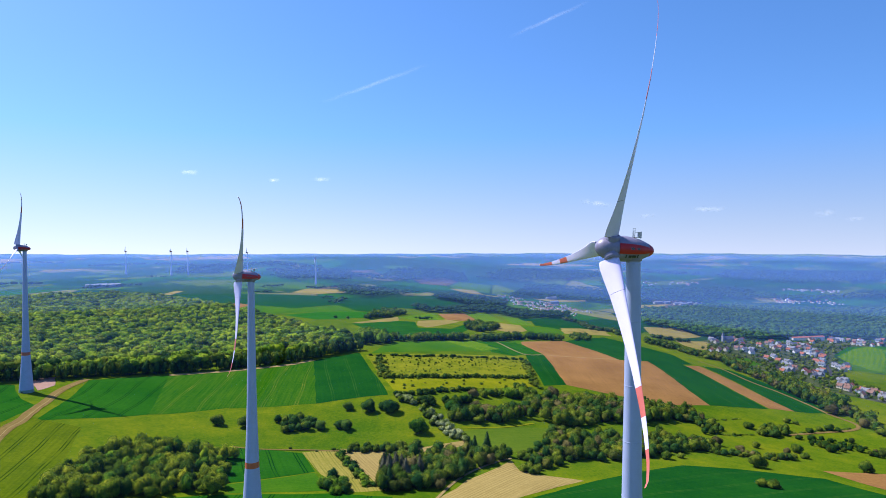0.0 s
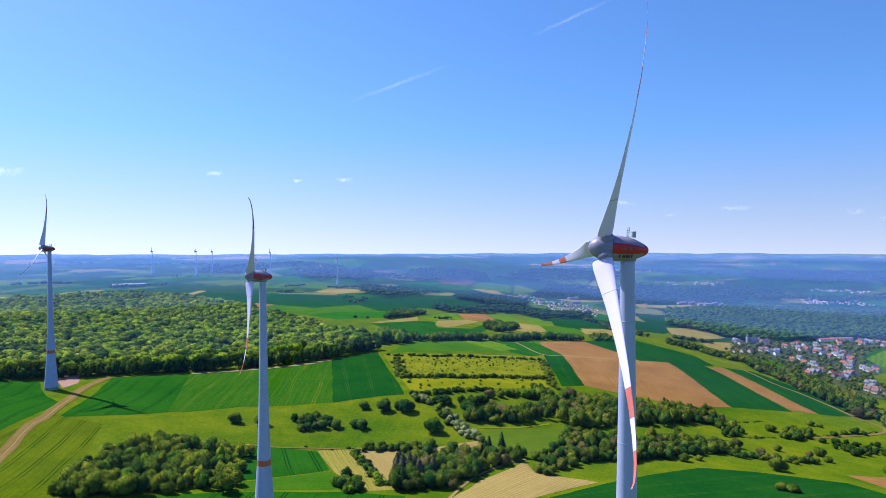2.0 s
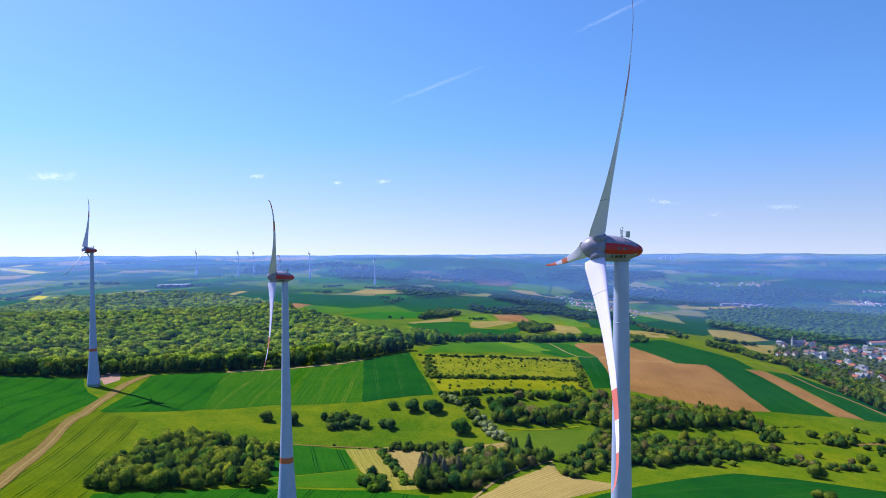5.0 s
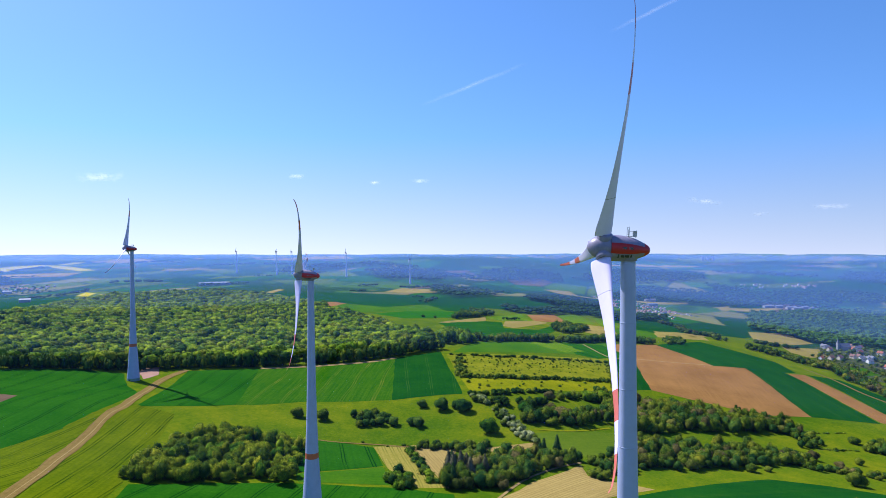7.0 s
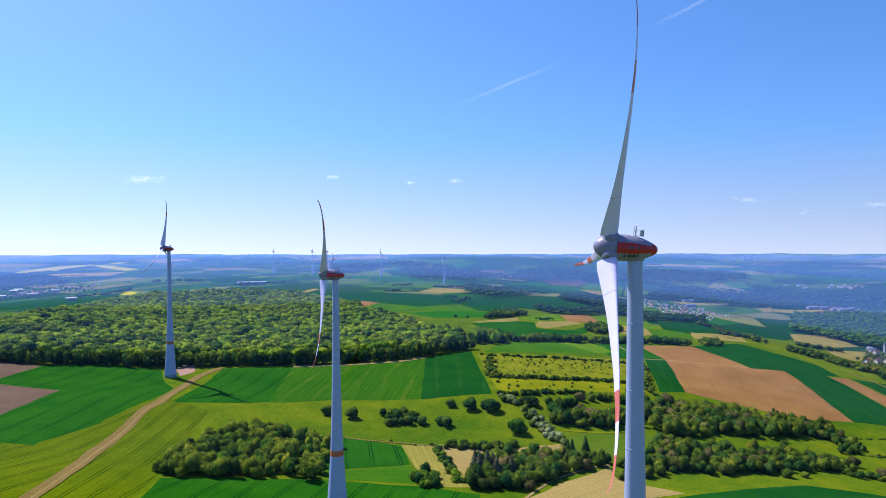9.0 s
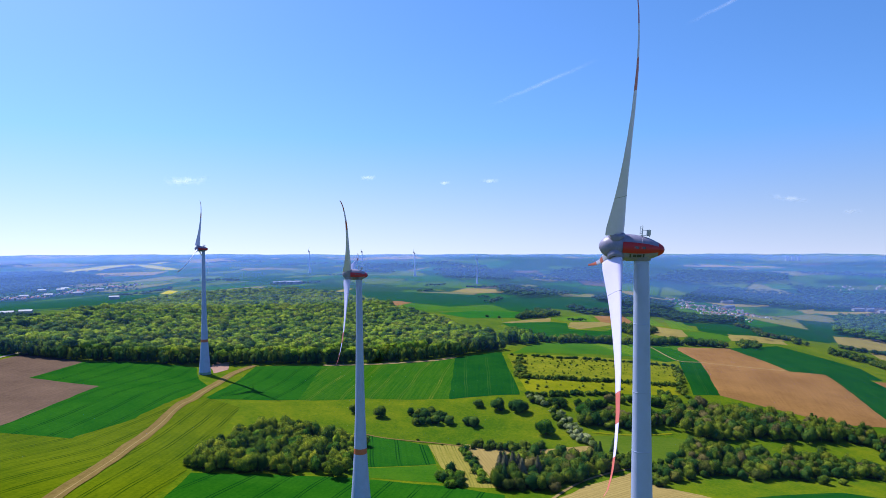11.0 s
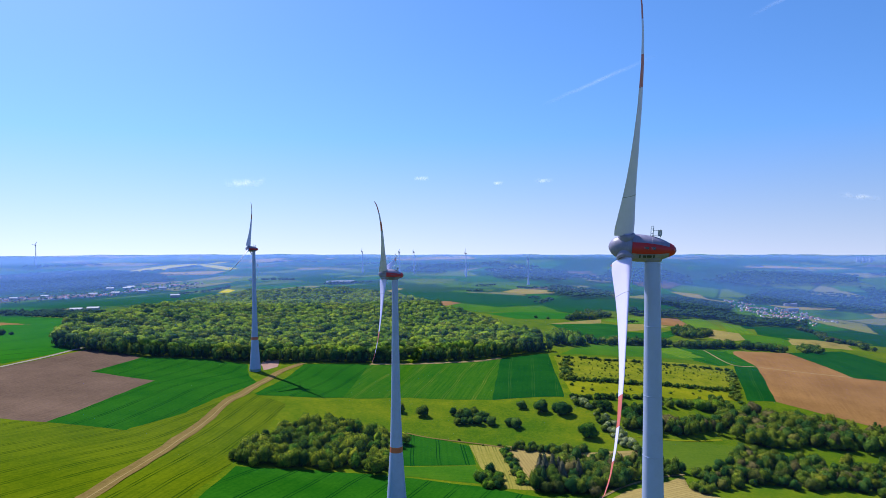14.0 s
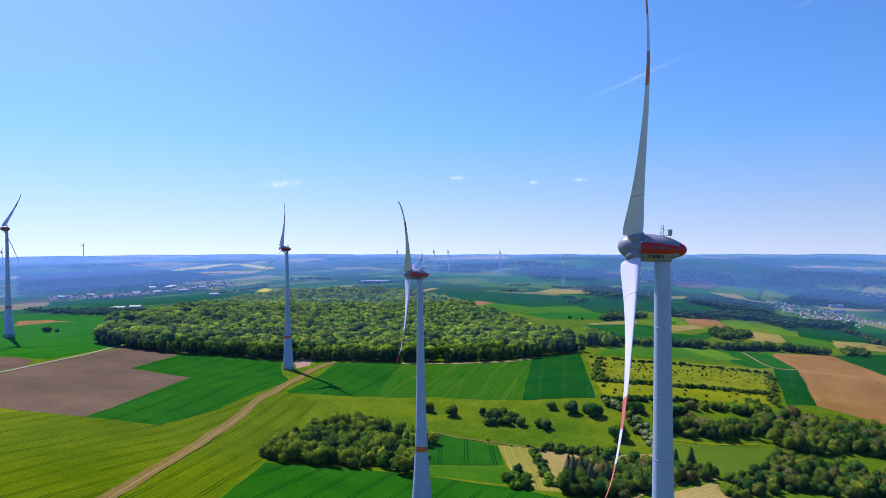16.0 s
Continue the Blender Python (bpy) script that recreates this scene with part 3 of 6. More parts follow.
field("yellow-green strip on the plateau", M_OLIVE, [(-779, 1867), (-722, 1961), (-622, 1819), (-689, 1706)], 119, 0.4)
field("lime meadow beside the village", M_LIME, [(746, 1297), (830, 1385), (885, 1418), (893, 1379), (760, 1173), (745, 1193), (738, 1248)], -123, 0.3)
field("green valley field", M_WHEAT, [(325, 1968), (408, 2075), (434, 1987), (361, 1874)], 52, 0.4)
field("tan dry field with scattered trees", M_STRAW_FAR, [(192, 1247), (237, 1278), (295, 1278), (254, 1184), (188, 1157)], -114, 0.4)
field("tan strip in the valley", M_STRAW_FAR, [(234, 2058), (328, 2097), (421, 2149), (410, 2103), (288, 1999)], -140, 0.4)
field("tan strip beside a far meadow", M_STRAW_FAR, [(490, 2080), (538, 2137), (507, 2001), (484, 2005)], -103, 0.4)
field("yellow flowering rape field", M_RAPE, [(-2429, 2312), (-2529, 2517), (-2645, 2788), (-2613, 2971), (-2388, 2707), (-2292, 2423), (-2332, 2260)], -50, 0.8)
field("yellow flowering rape field", M_RAPE, [(-2590, 2945), (-2339, 2791), (-1917, 2457), (-1922, 2378), (-2287, 2647)], -38, 0.8)
field("yellow flowering rape strip", M_RAPE, [(-2546, 2976), (-2597, 3141), (-2536, 3167), (-2472, 2970)], -72, 0.8)
field("pale brown far field", M_STRAW_FAR, [(-3177, 2667), (-3050, 2860), (-2809, 2915), (-2795, 2738), (-3043, 2626)], -156, 0.6)
field("yellow flowering rape strip", M_RAPE, [(-1098, 1355), (-1159, 1463), (-1099, 1424), (-1054, 1340)], 119, 0.6)
field("yellow flowering rape strip", M_RAPE, [(-1079, 1406), (-970, 1379), (-911, 1358), (-974, 1318)], 140, 0.6)
field("smooth green field before the plateau town", M_WHEAT_DEEP, [(-1571, 1117), (-1396, 1134), (-1288, 1202), (-1219, 1314), (-1087, 1340), (-961, 1173), (-1045, 1055), (-1171, 983), (-1402, 1001)], 176, 0.4)
field("dark gardens and yards between village houses", M_GARDEN, [(508, 1360), (568, 1379), (633, 1418), (729, 1441), (829, 1489), (976, 1509), (1053, 1486), (998, 1409), (924, 1428), (829, 1404), (744, 1306), (702, 1205), (628, 1055), (649, 1001), (674, 949), (600, 846), (562, 867), (527, 916), (520, 961), (529, 1045), (476, 1045), (466, 1107), (429, 1133)], 0, 0.32)
field("small meadow below village houses", M_GRASS, [(470, 1151), (534, 1195), (527, 1131), (478, 1070), (459, 1091)], 20, 0.36)
field("small tan plot in a meadow", M_STRAW_FAR, [(477, 1132), (498, 1141), (477, 1097), (462, 1089)], 20, 0.5)
# farm tracks and paths
track("sandy farm track with two wheel ruts", [(-370, 637), (-370, 594), (-350, 538), (-327, 479), (-322, 456), (-314, 434), (-305, 413), (-294, 384), (-284, 356), (-274, 332), (-262, 301), (-252, 276), (-243, 254), (-221, 198), (-195, 133)], 8.6, M_TRACK)
track("pale wheel rut worn into the sandy track", [(-369, 637), (-369, 594), (-349, 538), (-326, 479), (-321, 456), (-313, 434), (-304, 413), (-293, 384), (-283, 356), (-273, 332), (-261, 301), (-251, 276), (-242, 254), (-220, 198), (-194, 133)], 0.6, M_RUT, 0.44)
track("pale gravel farm road between bare fields", [(-545, 329), (-555, 376), (-566, 423), (-577, 477), (-592, 544), (-561, 544)], 4.2, M_ROAD)
track("sandy verge along the wood", [(-301, 670), (-275, 683), (-244, 695), (-212, 711), (-185, 727), (-167, 748)], 7, M_RUT)
track("narrow gravel path with grassy verge", [(-172, 489), (-155, 490), (-118, 498), (-92, 500)], 1.8, M_TRACK)
field("pale stubble strip behind a thicket", M_STRAW, [(-47, 506), (-21, 516), (5, 531), (8, 523), (-20, 502), (-45, 492)], 27, 0.3)
track("pale path across the bare field", [(58, 988), (89, 905), (122, 911), (180, 912), (225, 914)], 2.4, M_RUT)
track("curving farm track above the valley", [(375, 1025), (392, 980), (404, 913), (423, 871), (436, 825), (443, 782), (451, 761), (453, 749), (448, 736), (431, 723), (388, 706), (345, 686)], 4.5, M_TRACK)
track("faint mown line across the hollow meadow", [(4, 558), (19, 562), (34, 568), (50, 578), (69, 594)], 2.6, M_MEADOW_YELLOW, 0.3)
track("narrow path round the tan field", [(-16, 406), (-4, 442), (8, 465), (25, 486), (41, 500)], 2.2, M_RUT)
track("grey asphalt village street", [(570, 1307), (567, 1257), (562, 1187), (545, 1118), (533, 1053)], 9, M_STREET)
track("grey asphalt village street", [(706, 1307), (684, 1235), (661, 1171), (618, 1086), (566, 971), (560, 908), (565, 872)], 5, M_STREET)
track("grey asphalt village street", [(544, 1320), (596, 1310), (672, 1327), (706, 1307), (815, 1421), (934, 1444)], 5, M_STREET)
field("pinkish gravel crane pad at a turbine's foot", M_GRAVEL_PINK, [(-390, 593), (-408, 612), (-418, 632), (-402, 640), (-386, 612)], 20, 0.5, 8, "gravel pad", "crane_pad")

# far patchwork of crops on the plateau and in the valley
rng = random.Random(12)
FAR_CROPS = [M_WHEAT_DEEP, M_WHEAT_DEEP, M_WHEAT_DEEP, M_WHEAT_DEEP, M_WHEAT, M_WHEAT, M_GRASS, M_OLIVE, M_OLIVE, M_OLIVE, M_BARLEY, M_WHEAT_DEEP, M_STRAW]
for _ in range(90):
    d, a = rng.uniform(2700, 4700), radians(rng.uniform(-68, 42))
    cx, cy, turn = d * math.sin(a), d * math.cos(a), rng.uniform(-0.5, 0.5) + 0.5
    lx, ly = rng.uniform(60, 200) * d / 2500, rng.uniform(40, 120) * d / 2500
    quad = [(sx * lx * rng.uniform(0.8, 1.1), sy * ly * rng.uniform(0.8, 1.1)) for sx, sy in ((-1, -1), (1, -1), (1, 1), (-1, 1))]
    quad = [(round(cx + x * math.cos(turn) - y * math.sin(turn)), round(cy + x * math.sin(turn) + y * math.cos(turn))) for x, y in quad]
    field("distant crop field in the hazy countryside", rng.choice(FAR_CROPS), quad, math.degrees(turn), 0.25, 40)

# ---- trees ----


def ball(detail):
    bm = bmesh.new()
    bmesh.ops.create_icosphere(bm, subdivisions=detail, radius=1)
    v = np.array([w.co[:] for w in bm.verts])
    bm.verts.index_update()
    f = np.array([[w.index for w in g.verts] for g in bm.faces])
    bm.free()
    return v, f


OCTA, ICOSA, FINE = ball(1), ball(2), ball(3)


def crown_mesh(seed, lobes, sprays, size, core, form="round", calm=0.0):
    """A crown one metre high and about one wide: a shaded heart, and over it sprays of leaves on rounded lobes, with gaps between them."""
    r = np.random.default_rng(seed)
    middle = np.array((0, 0, 0.5))
    k = (np.arange(lobes) + 0.5) / lobes
    turn = np.arange(lobes) * 2.39996 + r.uniform(-0.4, 0.4, lobes)
    if form == "cone":
        z, out, rad = 0.08 + 0.86 * k, 0.2 * (1 - k) ** 0.85, 0.045 + 0.1 * (1 - k)
    elif form == "column":
        z, out, rad = 0.12 + 0.8 * k, 0.05 * np.sin(math.pi * (0.15 + 0.8 * k)), np.full(lobes, 0.085)
    else:
        th = np.arccos(1 - 1.62 * k)
        z, out = 0.53 + 0.27 * np.cos(th) + r.uniform(-0.04, 0.05, lobes), 0.3 * np.sin(th) * r.uniform(0.7, 1.3, lobes)
        rad = r.uniform(0.11, 0.25, lobes)
    c = np.stack([out * np.cos(turn), out * np.sin(turn), z], -1)
    # the heart reaches nearly to the lobes' skin
    v, f = core
    if form == "round":
        b = v @ (c - middle).T
        disc = rad ** 2 - ((c - middle) ** 2).sum(1) + b ** 2
        far = np.where(disc > 0, b + np.sqrt(np.maximum(disc, 0)), 0.2).max(1)
        heart = middle + v * (far * (0.9 + 0.06 * calm))[:, None] * r.uniform(0.9, 1.05, (len(v), 1))
    else:
        level = (v[:, 2] + 1) / 2
        wide = 0.27 * (1 - level) + 0.02 if form == "cone" else 0.1 * np.sin(math.pi * (0.1 + 0.85 * level))
        flat = v[:, :2] / np.maximum(np.linalg.norm(v[:, :2], axis=1, keepdims=True), 0.3)
        heart = np.stack([flat[:, 0] * wide, flat[:, 1] * wide, 0.06 + 0.9 * level], -1)
    vs, fs = [heart], [f]
    ns = [v * 0.9 + (0, 0, 0.15)]
    if sprays:
        n = sprays * 5
        which = r.choice(lobes, n, p=rad ** 2 / (rad ** 2).sum())
        d = r.normal(0, 1, (n, 3))
        d /= np.linalg.norm(d, axis=1, keepdims=True)
        p = c[which] + d * rad[which][:, None] * r.uniform(0.88 + 0.04 * calm, 1.14 - 0.08 * calm, (n, 1))
        away = p - (middle if form == "round" else np.stack([np.zeros(n), np.zeros(n), p[:, 2] - 0.05], -1))
        away /= np.linalg.norm(away, axis=1, keepdims=True) + 1e-6
        gap = np.linalg.norm(p[:, None] - c[None], axis=2) / rad
        gap[np.arange(n), which] = 9
        good = np.flatnonzero((gap.min(1) > 0.86) & ((d * away).sum(1) > -0.1) & (p[:, 2] > 0.1))[:sprays]
        p, d, away, n = p[good], d[good], away[good], len(good)
        face = d + 0.3 * away + r.normal(0, 0.45, (n, 3))
        face /= np.linalg.norm(face, axis=1, keepdims=True)
        s = np.cross(face, r.normal(0, 1, (n, 3)))
        s /= np.linalg.norm(s, axis=1, keepdims=True)
        t = np.cross(face, s)
        grow = size * r.uniform(0.7, 1.35, (n, 1))
        tri = np.stack([p + grow * (math.cos(a) * s * 1.25 + math.sin(a) * t) for a in (0.0, 2.1, 4.2)], 1)
        vs.append(tri.reshape(-1, 3))
        fs.append(np.arange(3 * n).reshape(-1, 3) + len(heart))
        ns.append(np.repeat((0.55 - 0.2 * calm) * d + (0.4 + 0.3 * calm) * away + r.normal(0, 0.16 - 0.1 * calm, (n, 3)) + (0, 0, 0.1), 3, axis=0))
    ns = np.concatenate(ns)
    return np.concatenate(vs), np.concatenate(fs), ns / np.linalg.norm(ns, axis=1, keepdims=True)


def leafy(me, normals):
    """The soft shading of foliage: normals that follow the crown as well as its clumps."""
    me.attributes.new("custom_normal", "FLOAT_VECTOR", "POINT").data.foreach_set("vector", np.asarray(normals, np.float32).ravel())
    return me


CROWNS = {
    0: [crown_mesh(s, 5, 0, 0, OCTA) for s in range(6)],
    "far_fine": [crown_mesh(160 + s, 8, 34, 0.085, OCTA, calm=0.8) for s in range(8)],
    1: [crown_mesh(20 + s, 11, 150, 0.06, OCTA, calm=0.7) for s in range(10)],
    "canopy": [crown_mesh(120 + s, 9, 130, 0.058, ICOSA, calm=1.0) for s in range(10)],
    "cone": [crown_mesh(90 + s, 16, 150, 0.045, ICOSA, "cone") for s in range(5)],
    2: [crown_mesh(40 + s, 15, 620, 0.036, ICOSA, calm=0.6) for s in range(8)],
}
# in a closed wood the crowns are broad and sit high on the stems
CROWNS["canopy"] = [(v * (1, 1, 0.66) + (0, 0, 0.34), f, ns) for v, f, ns in CROWNS["canopy"]]
CROWNS["far_fine"] = [(v * (1, 1, 0.6) + (0, 0, 0.4), f, ns) for v, f, ns in CROWNS["far_fine"]]
CROWNS["far"] = [(v * (1, 1, 0.6) + (0, 0, 0.4), f, ns) for v, f, ns in CROWNS[0]]
# at the edges of fields the leaves hang down to the grass
for k in (1, 2):
    CROWNS[k] = [(v * (1, 1, 1.1) - (0, 0, 0.12), f, ns) for v, f, ns in CROWNS[k]]
STEM_V = np.array([(0.02 * math.cos(a), 0.02 * math.sin(a), z) for z in (0, 0.4) for a in (0.3, 2.4, 4.5)])
STEM_F = np.array([(0, 1, 4), (0, 4, 3), (1, 2, 5), (1, 5, 4), (2, 0, 3), (2, 3, 5)])


def inside(x, y, poly):
    hit = np.zeros(len(x), bool)
    for (ax, ay), (bx, by) in zip(poly, poly[1:] + poly[:1]):
        if ay != by:
            hit ^= ((ay > y) != (by > y)) & (x < (bx - ax) * (y - ay) / (by - ay) + ax)
    return hit


def stand(name, label, xs, ys, hs, widths, detail, material, r, spacing):
    """Many trees joined into one mesh."""
    zs = height(xs, ys) - 0.3
    vs, fs, ns, tones, n = [], [], [], [], 0
    blend = BLENDS.get(material.name, [material])
    crowns = CROWNS["cone" if material == M_CONIFER else "canopy" if name == "forest" else ("far_fine" if spacing <= 12 else "far") if name == "far_forest" else detail]
    for x, y, z, h, w in zip(xs, ys, zs, hs, widths):
        cv, cf, cn = crowns[r.integers(len(crowns))]
        a = r.uniform(0, 6.283)
        ca, sa = math.cos(a), math.sin(a)
        v = np.stack([(cv[:, 0] * ca - cv[:, 1] * sa) * w + x, (cv[:, 0] * sa + cv[:, 1] * ca) * w + y, cv[:, 2] * h + z], -1)
        vs.append(v)
        ns.append(np.stack([cn[:, 0] * ca - cn[:, 1] * sa, cn[:, 0] * sa + cn[:, 1] * ca, cn[:, 2]], -1))
        fs.append(cf + n)
        n += len(v)
        tone = int(r.integers(len(blend)))
        tones.append(np.full(len(cf), tone))
        if detail:
            vs.append(STEM_V * (h, h, h) + (x, y, z))
            ns.append(STEM_V * (50, 50, 0))
            fs.append(STEM_F + n)
            tones.append(np.full(len(STEM_F), tone))
            n += 6
    me = leafy(smooth(raw_mesh(name, np.concatenate(vs), np.concatenate(fs), blend, np.concatenate(tones))), np.concatenate(ns))
    return tagged(new(name, me), label, "woodland" if "wood" in name or "forest" in name else "hedge" if "hedge" in name else "bushes", kind="stuff")


SEEDS = iter(range(1000, 2000))
# kinds of tree that grow together
BLENDS = {
    "leaf": [M_LEAF, M_LEAF, M_LEAF, M_LEAF, M_LEAF, M_LEAF, M_LEAF_COPSE, M_LEAF_COPSE, M_LEAF_DARK, M_LEAF_DARK],
    "leaf_copse": [M_LEAF_COPSE, M_LEAF_COPSE, M_LEAF_COPSE, M_LEAF_DARK, M_LEAF_DARK, M_LEAF_MIXED, M_LEAF_MIXED],
    "leaf_mixed": [M_LEAF_MIXED, M_LEAF_MIXED, M_LEAF_MIXED, M_LEAF_COPSE, M_LEAF_COPSE, M_LEAF_COPSE, M_LEAF_COPSE, M_LEAF_OLIVE, M_LEAF_DARK, M_LEAF_DARK, M_LEAF_DARK, M_LEAF_DARK, M_LEAF_BROWN, M_LEAF_GOLD],
    "leaf_young": [M_LEAF_YOUNG, M_LEAF_YOUNG, M_LEAF_YOUNG, M_LEAF_YOUNG, M_LEAF_MIXED, M_LEAF],
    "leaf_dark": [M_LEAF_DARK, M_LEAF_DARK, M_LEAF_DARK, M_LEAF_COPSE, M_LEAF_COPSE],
    "leaf_blossom": [M_BLOSSOM, M_BLOSSOM, M_LEAF_COPSE],
}


def wood(name, label, poly, spacing, hs, detail, material):
    r = np.random.default_rng(next(SEEDS))
    x0, x1, y0, y1 = min(p[0] for p in poly), max(p[0] for p in poly), min(p[1] for p in poly), max(p[1] for p in poly)
    X, Y = np.meshgrid(np.arange(x0, x1, spacing), np.arange(y0, y1, spacing * 0.87))
    X = X + (np.arange(len(Y)) % 2)[:, None] * spacing / 2
    X, Y = (X + r.uniform(-0.4, 0.4, X.shape) * spacing).ravel(), (Y + r.uniform(-0.4, 0.4, Y.shape) * spacing).ravel()
    edge = np.array([(noise.noise((x / 22, y / 22, 5.3)), noise.noise((x / 22, y / 22, 8.9))) for x, y in zip(X, Y)]) * (4.0 if name == "forest" else min(spacing * 1.6, 16))
    keep = inside(X + edge[:, 0], Y + edge[:, 1], poly) & (np.hypot(X, Y) < 4350) & (r.random(len(X)) > 0.06)
    X, Y = X[keep], Y[keep]
    lumps = np.array([noise.noise((x / 60, y / 60, 1.7)) for x, y in zip(X, Y)])
    h = hs[0] + (hs[1] - hs[0]) * np.clip(0.5 + 0.6 * lumps + r.normal(0, 0.2 if name == "forest" else 0.35, len(X)), -0.4, 1.35)
    return stand(name, label, X, Y, h, np.minimum(spacing * (r.uniform(1.15, 1.8, len(X)) if name == "forest" else r.uniform(1.3, 1.9, len(X)) if name == "far_forest" else r.uniform(0.95, 2.1, len(X))), h * r.uniform(0.9, 1.6, len(X)) * (2 if name == "far_forest" else 1)), detail, material, r, spacing)


def hedge(name, label, line, width, spacing, hs, detail, material):
    r = np.random.default_rng(next(SEEDS))
    pts = spline(line, spacing)
    lanes = max(1, round(width / spacing))
    X, Y = [], []
    for q in pts:
        for k in range(lanes):
            if r.random() < 0.86:
                X.append(q.x + r.uniform(-0.5, 0.5) * width)
                Y.append(q.y + r.uniform(-0.5, 0.5) * width)
    X, Y = np.array(X), np.array(Y)
    h = r.uniform(hs[0], hs[1], len(X))
    return stand(name, label, X, Y, h, np.maximum(spacing * 1.45, h * (0.5 if name == "forest_edge" else 0.9)) * r.uniform(0.8, 1.45, len(X)), detail, material, r, spacing)


def stem_mesh(seed):
    """A tapered trunk with forking limbs, for a tree one metre high."""
    r = random.Random(seed)
    vs, fs = [], []

    def limb(a, b, ra, rb):
        way = (b - a).normalized()
        s = way.orthogonal().normalized()
        t = way.cross(s)
        k = len(vs)
        for c, rad in ((a, ra), (b, rb)):
            for i in range(5):
                q = c + rad * (math.cos(i * 1.2566) * s + math.sin(i * 1.2566) * t)
                vs.append(q[:])
        for i in range(5):
            j = (i + 1) % 5
            fs.append((k + i, k + j, k + 5 + j, k + 5 + i))

    top = Vector((r.uniform(-0.02, 0.02), r.uniform(-0.02, 0.02), 0.36))
    limb(Vector((0, 0, -0.03)), top, 0.032, 0.022)
    limb(top, top + Vector((0.01, 0.0, 0.35)), 0.022, 0.008)
    for i in range(5):
        a = i * 1.3 + r.uniform(-0.3, 0.3)
        at = top * r.uniform(0.75, 1.0)
        limb(at, at + Vector((0.26 * math.cos(a), 0.26 * math.sin(a), r.uniform(0.16, 0.3))), 0.014, 0.004)
    return raw_mesh("trunk", vs, fs, [M_BARK])


TREE_KINDS = {}


def tree_parts(form, material):
    key = (form, material.name)
    if key not in TREE_KINDS:
        made = [crown_mesh(70 + s, {"cone": 26, "column": 12}.get(form, 17), 1500 if form == "round" else 800, 0.026, FINE, form, 0.7 if form == "round" else 0.0) for s in range(4)]
        TREE_KINDS[key] = [(stem_mesh(s), leafy(smooth(raw_mesh("crown", v, f, [material])), ns)) for s, (v, f, ns) in enumerate([(v * ((1.12, 1.12, 1.06) if form == "round" else (1, 1, 1)) - (0, 0, 0.15 if form == "round" else 0.03), f, ns) for v, f, ns in made])]
    return TREE_KINDS[key]


def trees(label, category, places, material, group):
    """Single trees, each a thing with its trunk and crown."""
    form = "cone" if category == "conifer" else "column" if "poplar" in label else "round"
    for i, (x, y, h) in enumerate(places):
        name = {"conifer": "spruce", "bush": "bush"}.get(category, "tree")
        thing = tagged(new(name), label, category, group)
        stem, crown = tree_parts(form, material)[i % 4]
        part("trunk", stem, M_BARK, thing)
        part("crown", crown, material, thing)
        wide = h * {"bush": 1.25, "conifer": 0.8}.get(category, 1.0) * (0.95 + 0.1 * (i % 3))
        thing.matrix_basis = pose(x, y, float(height(x, y)) - 0.2, 0, 0, i * 77) @ Matrix.Diagonal((wide * (1.15 - 0.1 * (i % 4)), wide * (0.85 + 0.1 * (i % 4)), h, 1))


wood("forest", "dense broadleaf forest in fresh spring green", [(-628, 531), (-598, 528), (-535, 551), (-474, 593), (-379, 647), (-252, 705), (-177, 753), (-127, 822), (-164, 894), (-198, 899), (-315, 1038), (-467, 1197), (-643, 1338), (-779, 1362), (-935, 1280), (-910, 1078), (-742, 743), (-716, 655), (-707, 611)], 10.4, (14, 22), 1, M_LEAF)
wood("conifer_stand", "dark conifer stand inside the forest", [(-497, 937), (-529, 1052), (-494, 1089), (-401, 1020), (-340, 940), (-368, 881), (-419, 859)], 8, (13, 21), 1, M_CONIFER)
wood("bushes", "scattered low bushes in an old orchard meadow", [(-93, 778), (87, 881), (90, 808), (-71, 682)], 8, (0.9, 2.3), 1, M_LEAF_COPSE)
wood("bushes", "young fruit trees in a yellow meadow", [(-72, 661), (84, 777), (85, 734), (-60, 618)], 16, (1.5, 3.5), 1, M_LEAF_COPSE)
wood("copse", "thick green copse of mixed young trees", [(-227, 344), (-187, 370), (-148, 395), (-161, 433), (-161, 473), (-200, 471), (-225, 460), (-243, 447), (-255, 425), (-241, 380)], 6.2, (5, 12), 2, M_LEAF_YOUNG)
wood("small_wood", "dark green wood spur beside a meadow", [(-131, 840), (-87, 887), (-104, 923), (-137, 918)], 8, (13, 18), 1, M_LEAF)
wood("woodland", "mixed spring woodland below the bare field", [(75, 639), (79, 607), (90, 594), (123, 617), (160, 640), (194, 660), (231, 686), (256, 694), (266, 710), (261, 731), (233, 729), (205, 719), (178, 713), (145, 702), (113, 687), (88, 680)], 7.6, (8, 14), 2, M_LEAF_MIXED)
wood("thicket", "broad thicket of olive and green shrubs on a slope", [(42, 493), (58, 479), (71, 484), (91, 502), (111, 514), (132, 525), (153, 537), (167, 545), (189, 561), (214, 576), (234, 583), (238, 609), (218, 609), (205, 608), (188, 605), (171, 600), (148, 589), (126, 584), (111, 582), (95, 579), (88, 580), (80, 561), (70, 536), (57, 523), (47, 513)], 6.4, (4, 10.5), 2, M_LEAF_MIXED)
wood("bushes", "round dark green bushes at the stubble field", [(45, 470), (52, 465), (59, 467), (61, 479), (55, 486), (48, 485)], 4.5, (5, 7.5), 2, M_LEAF_COPSE)
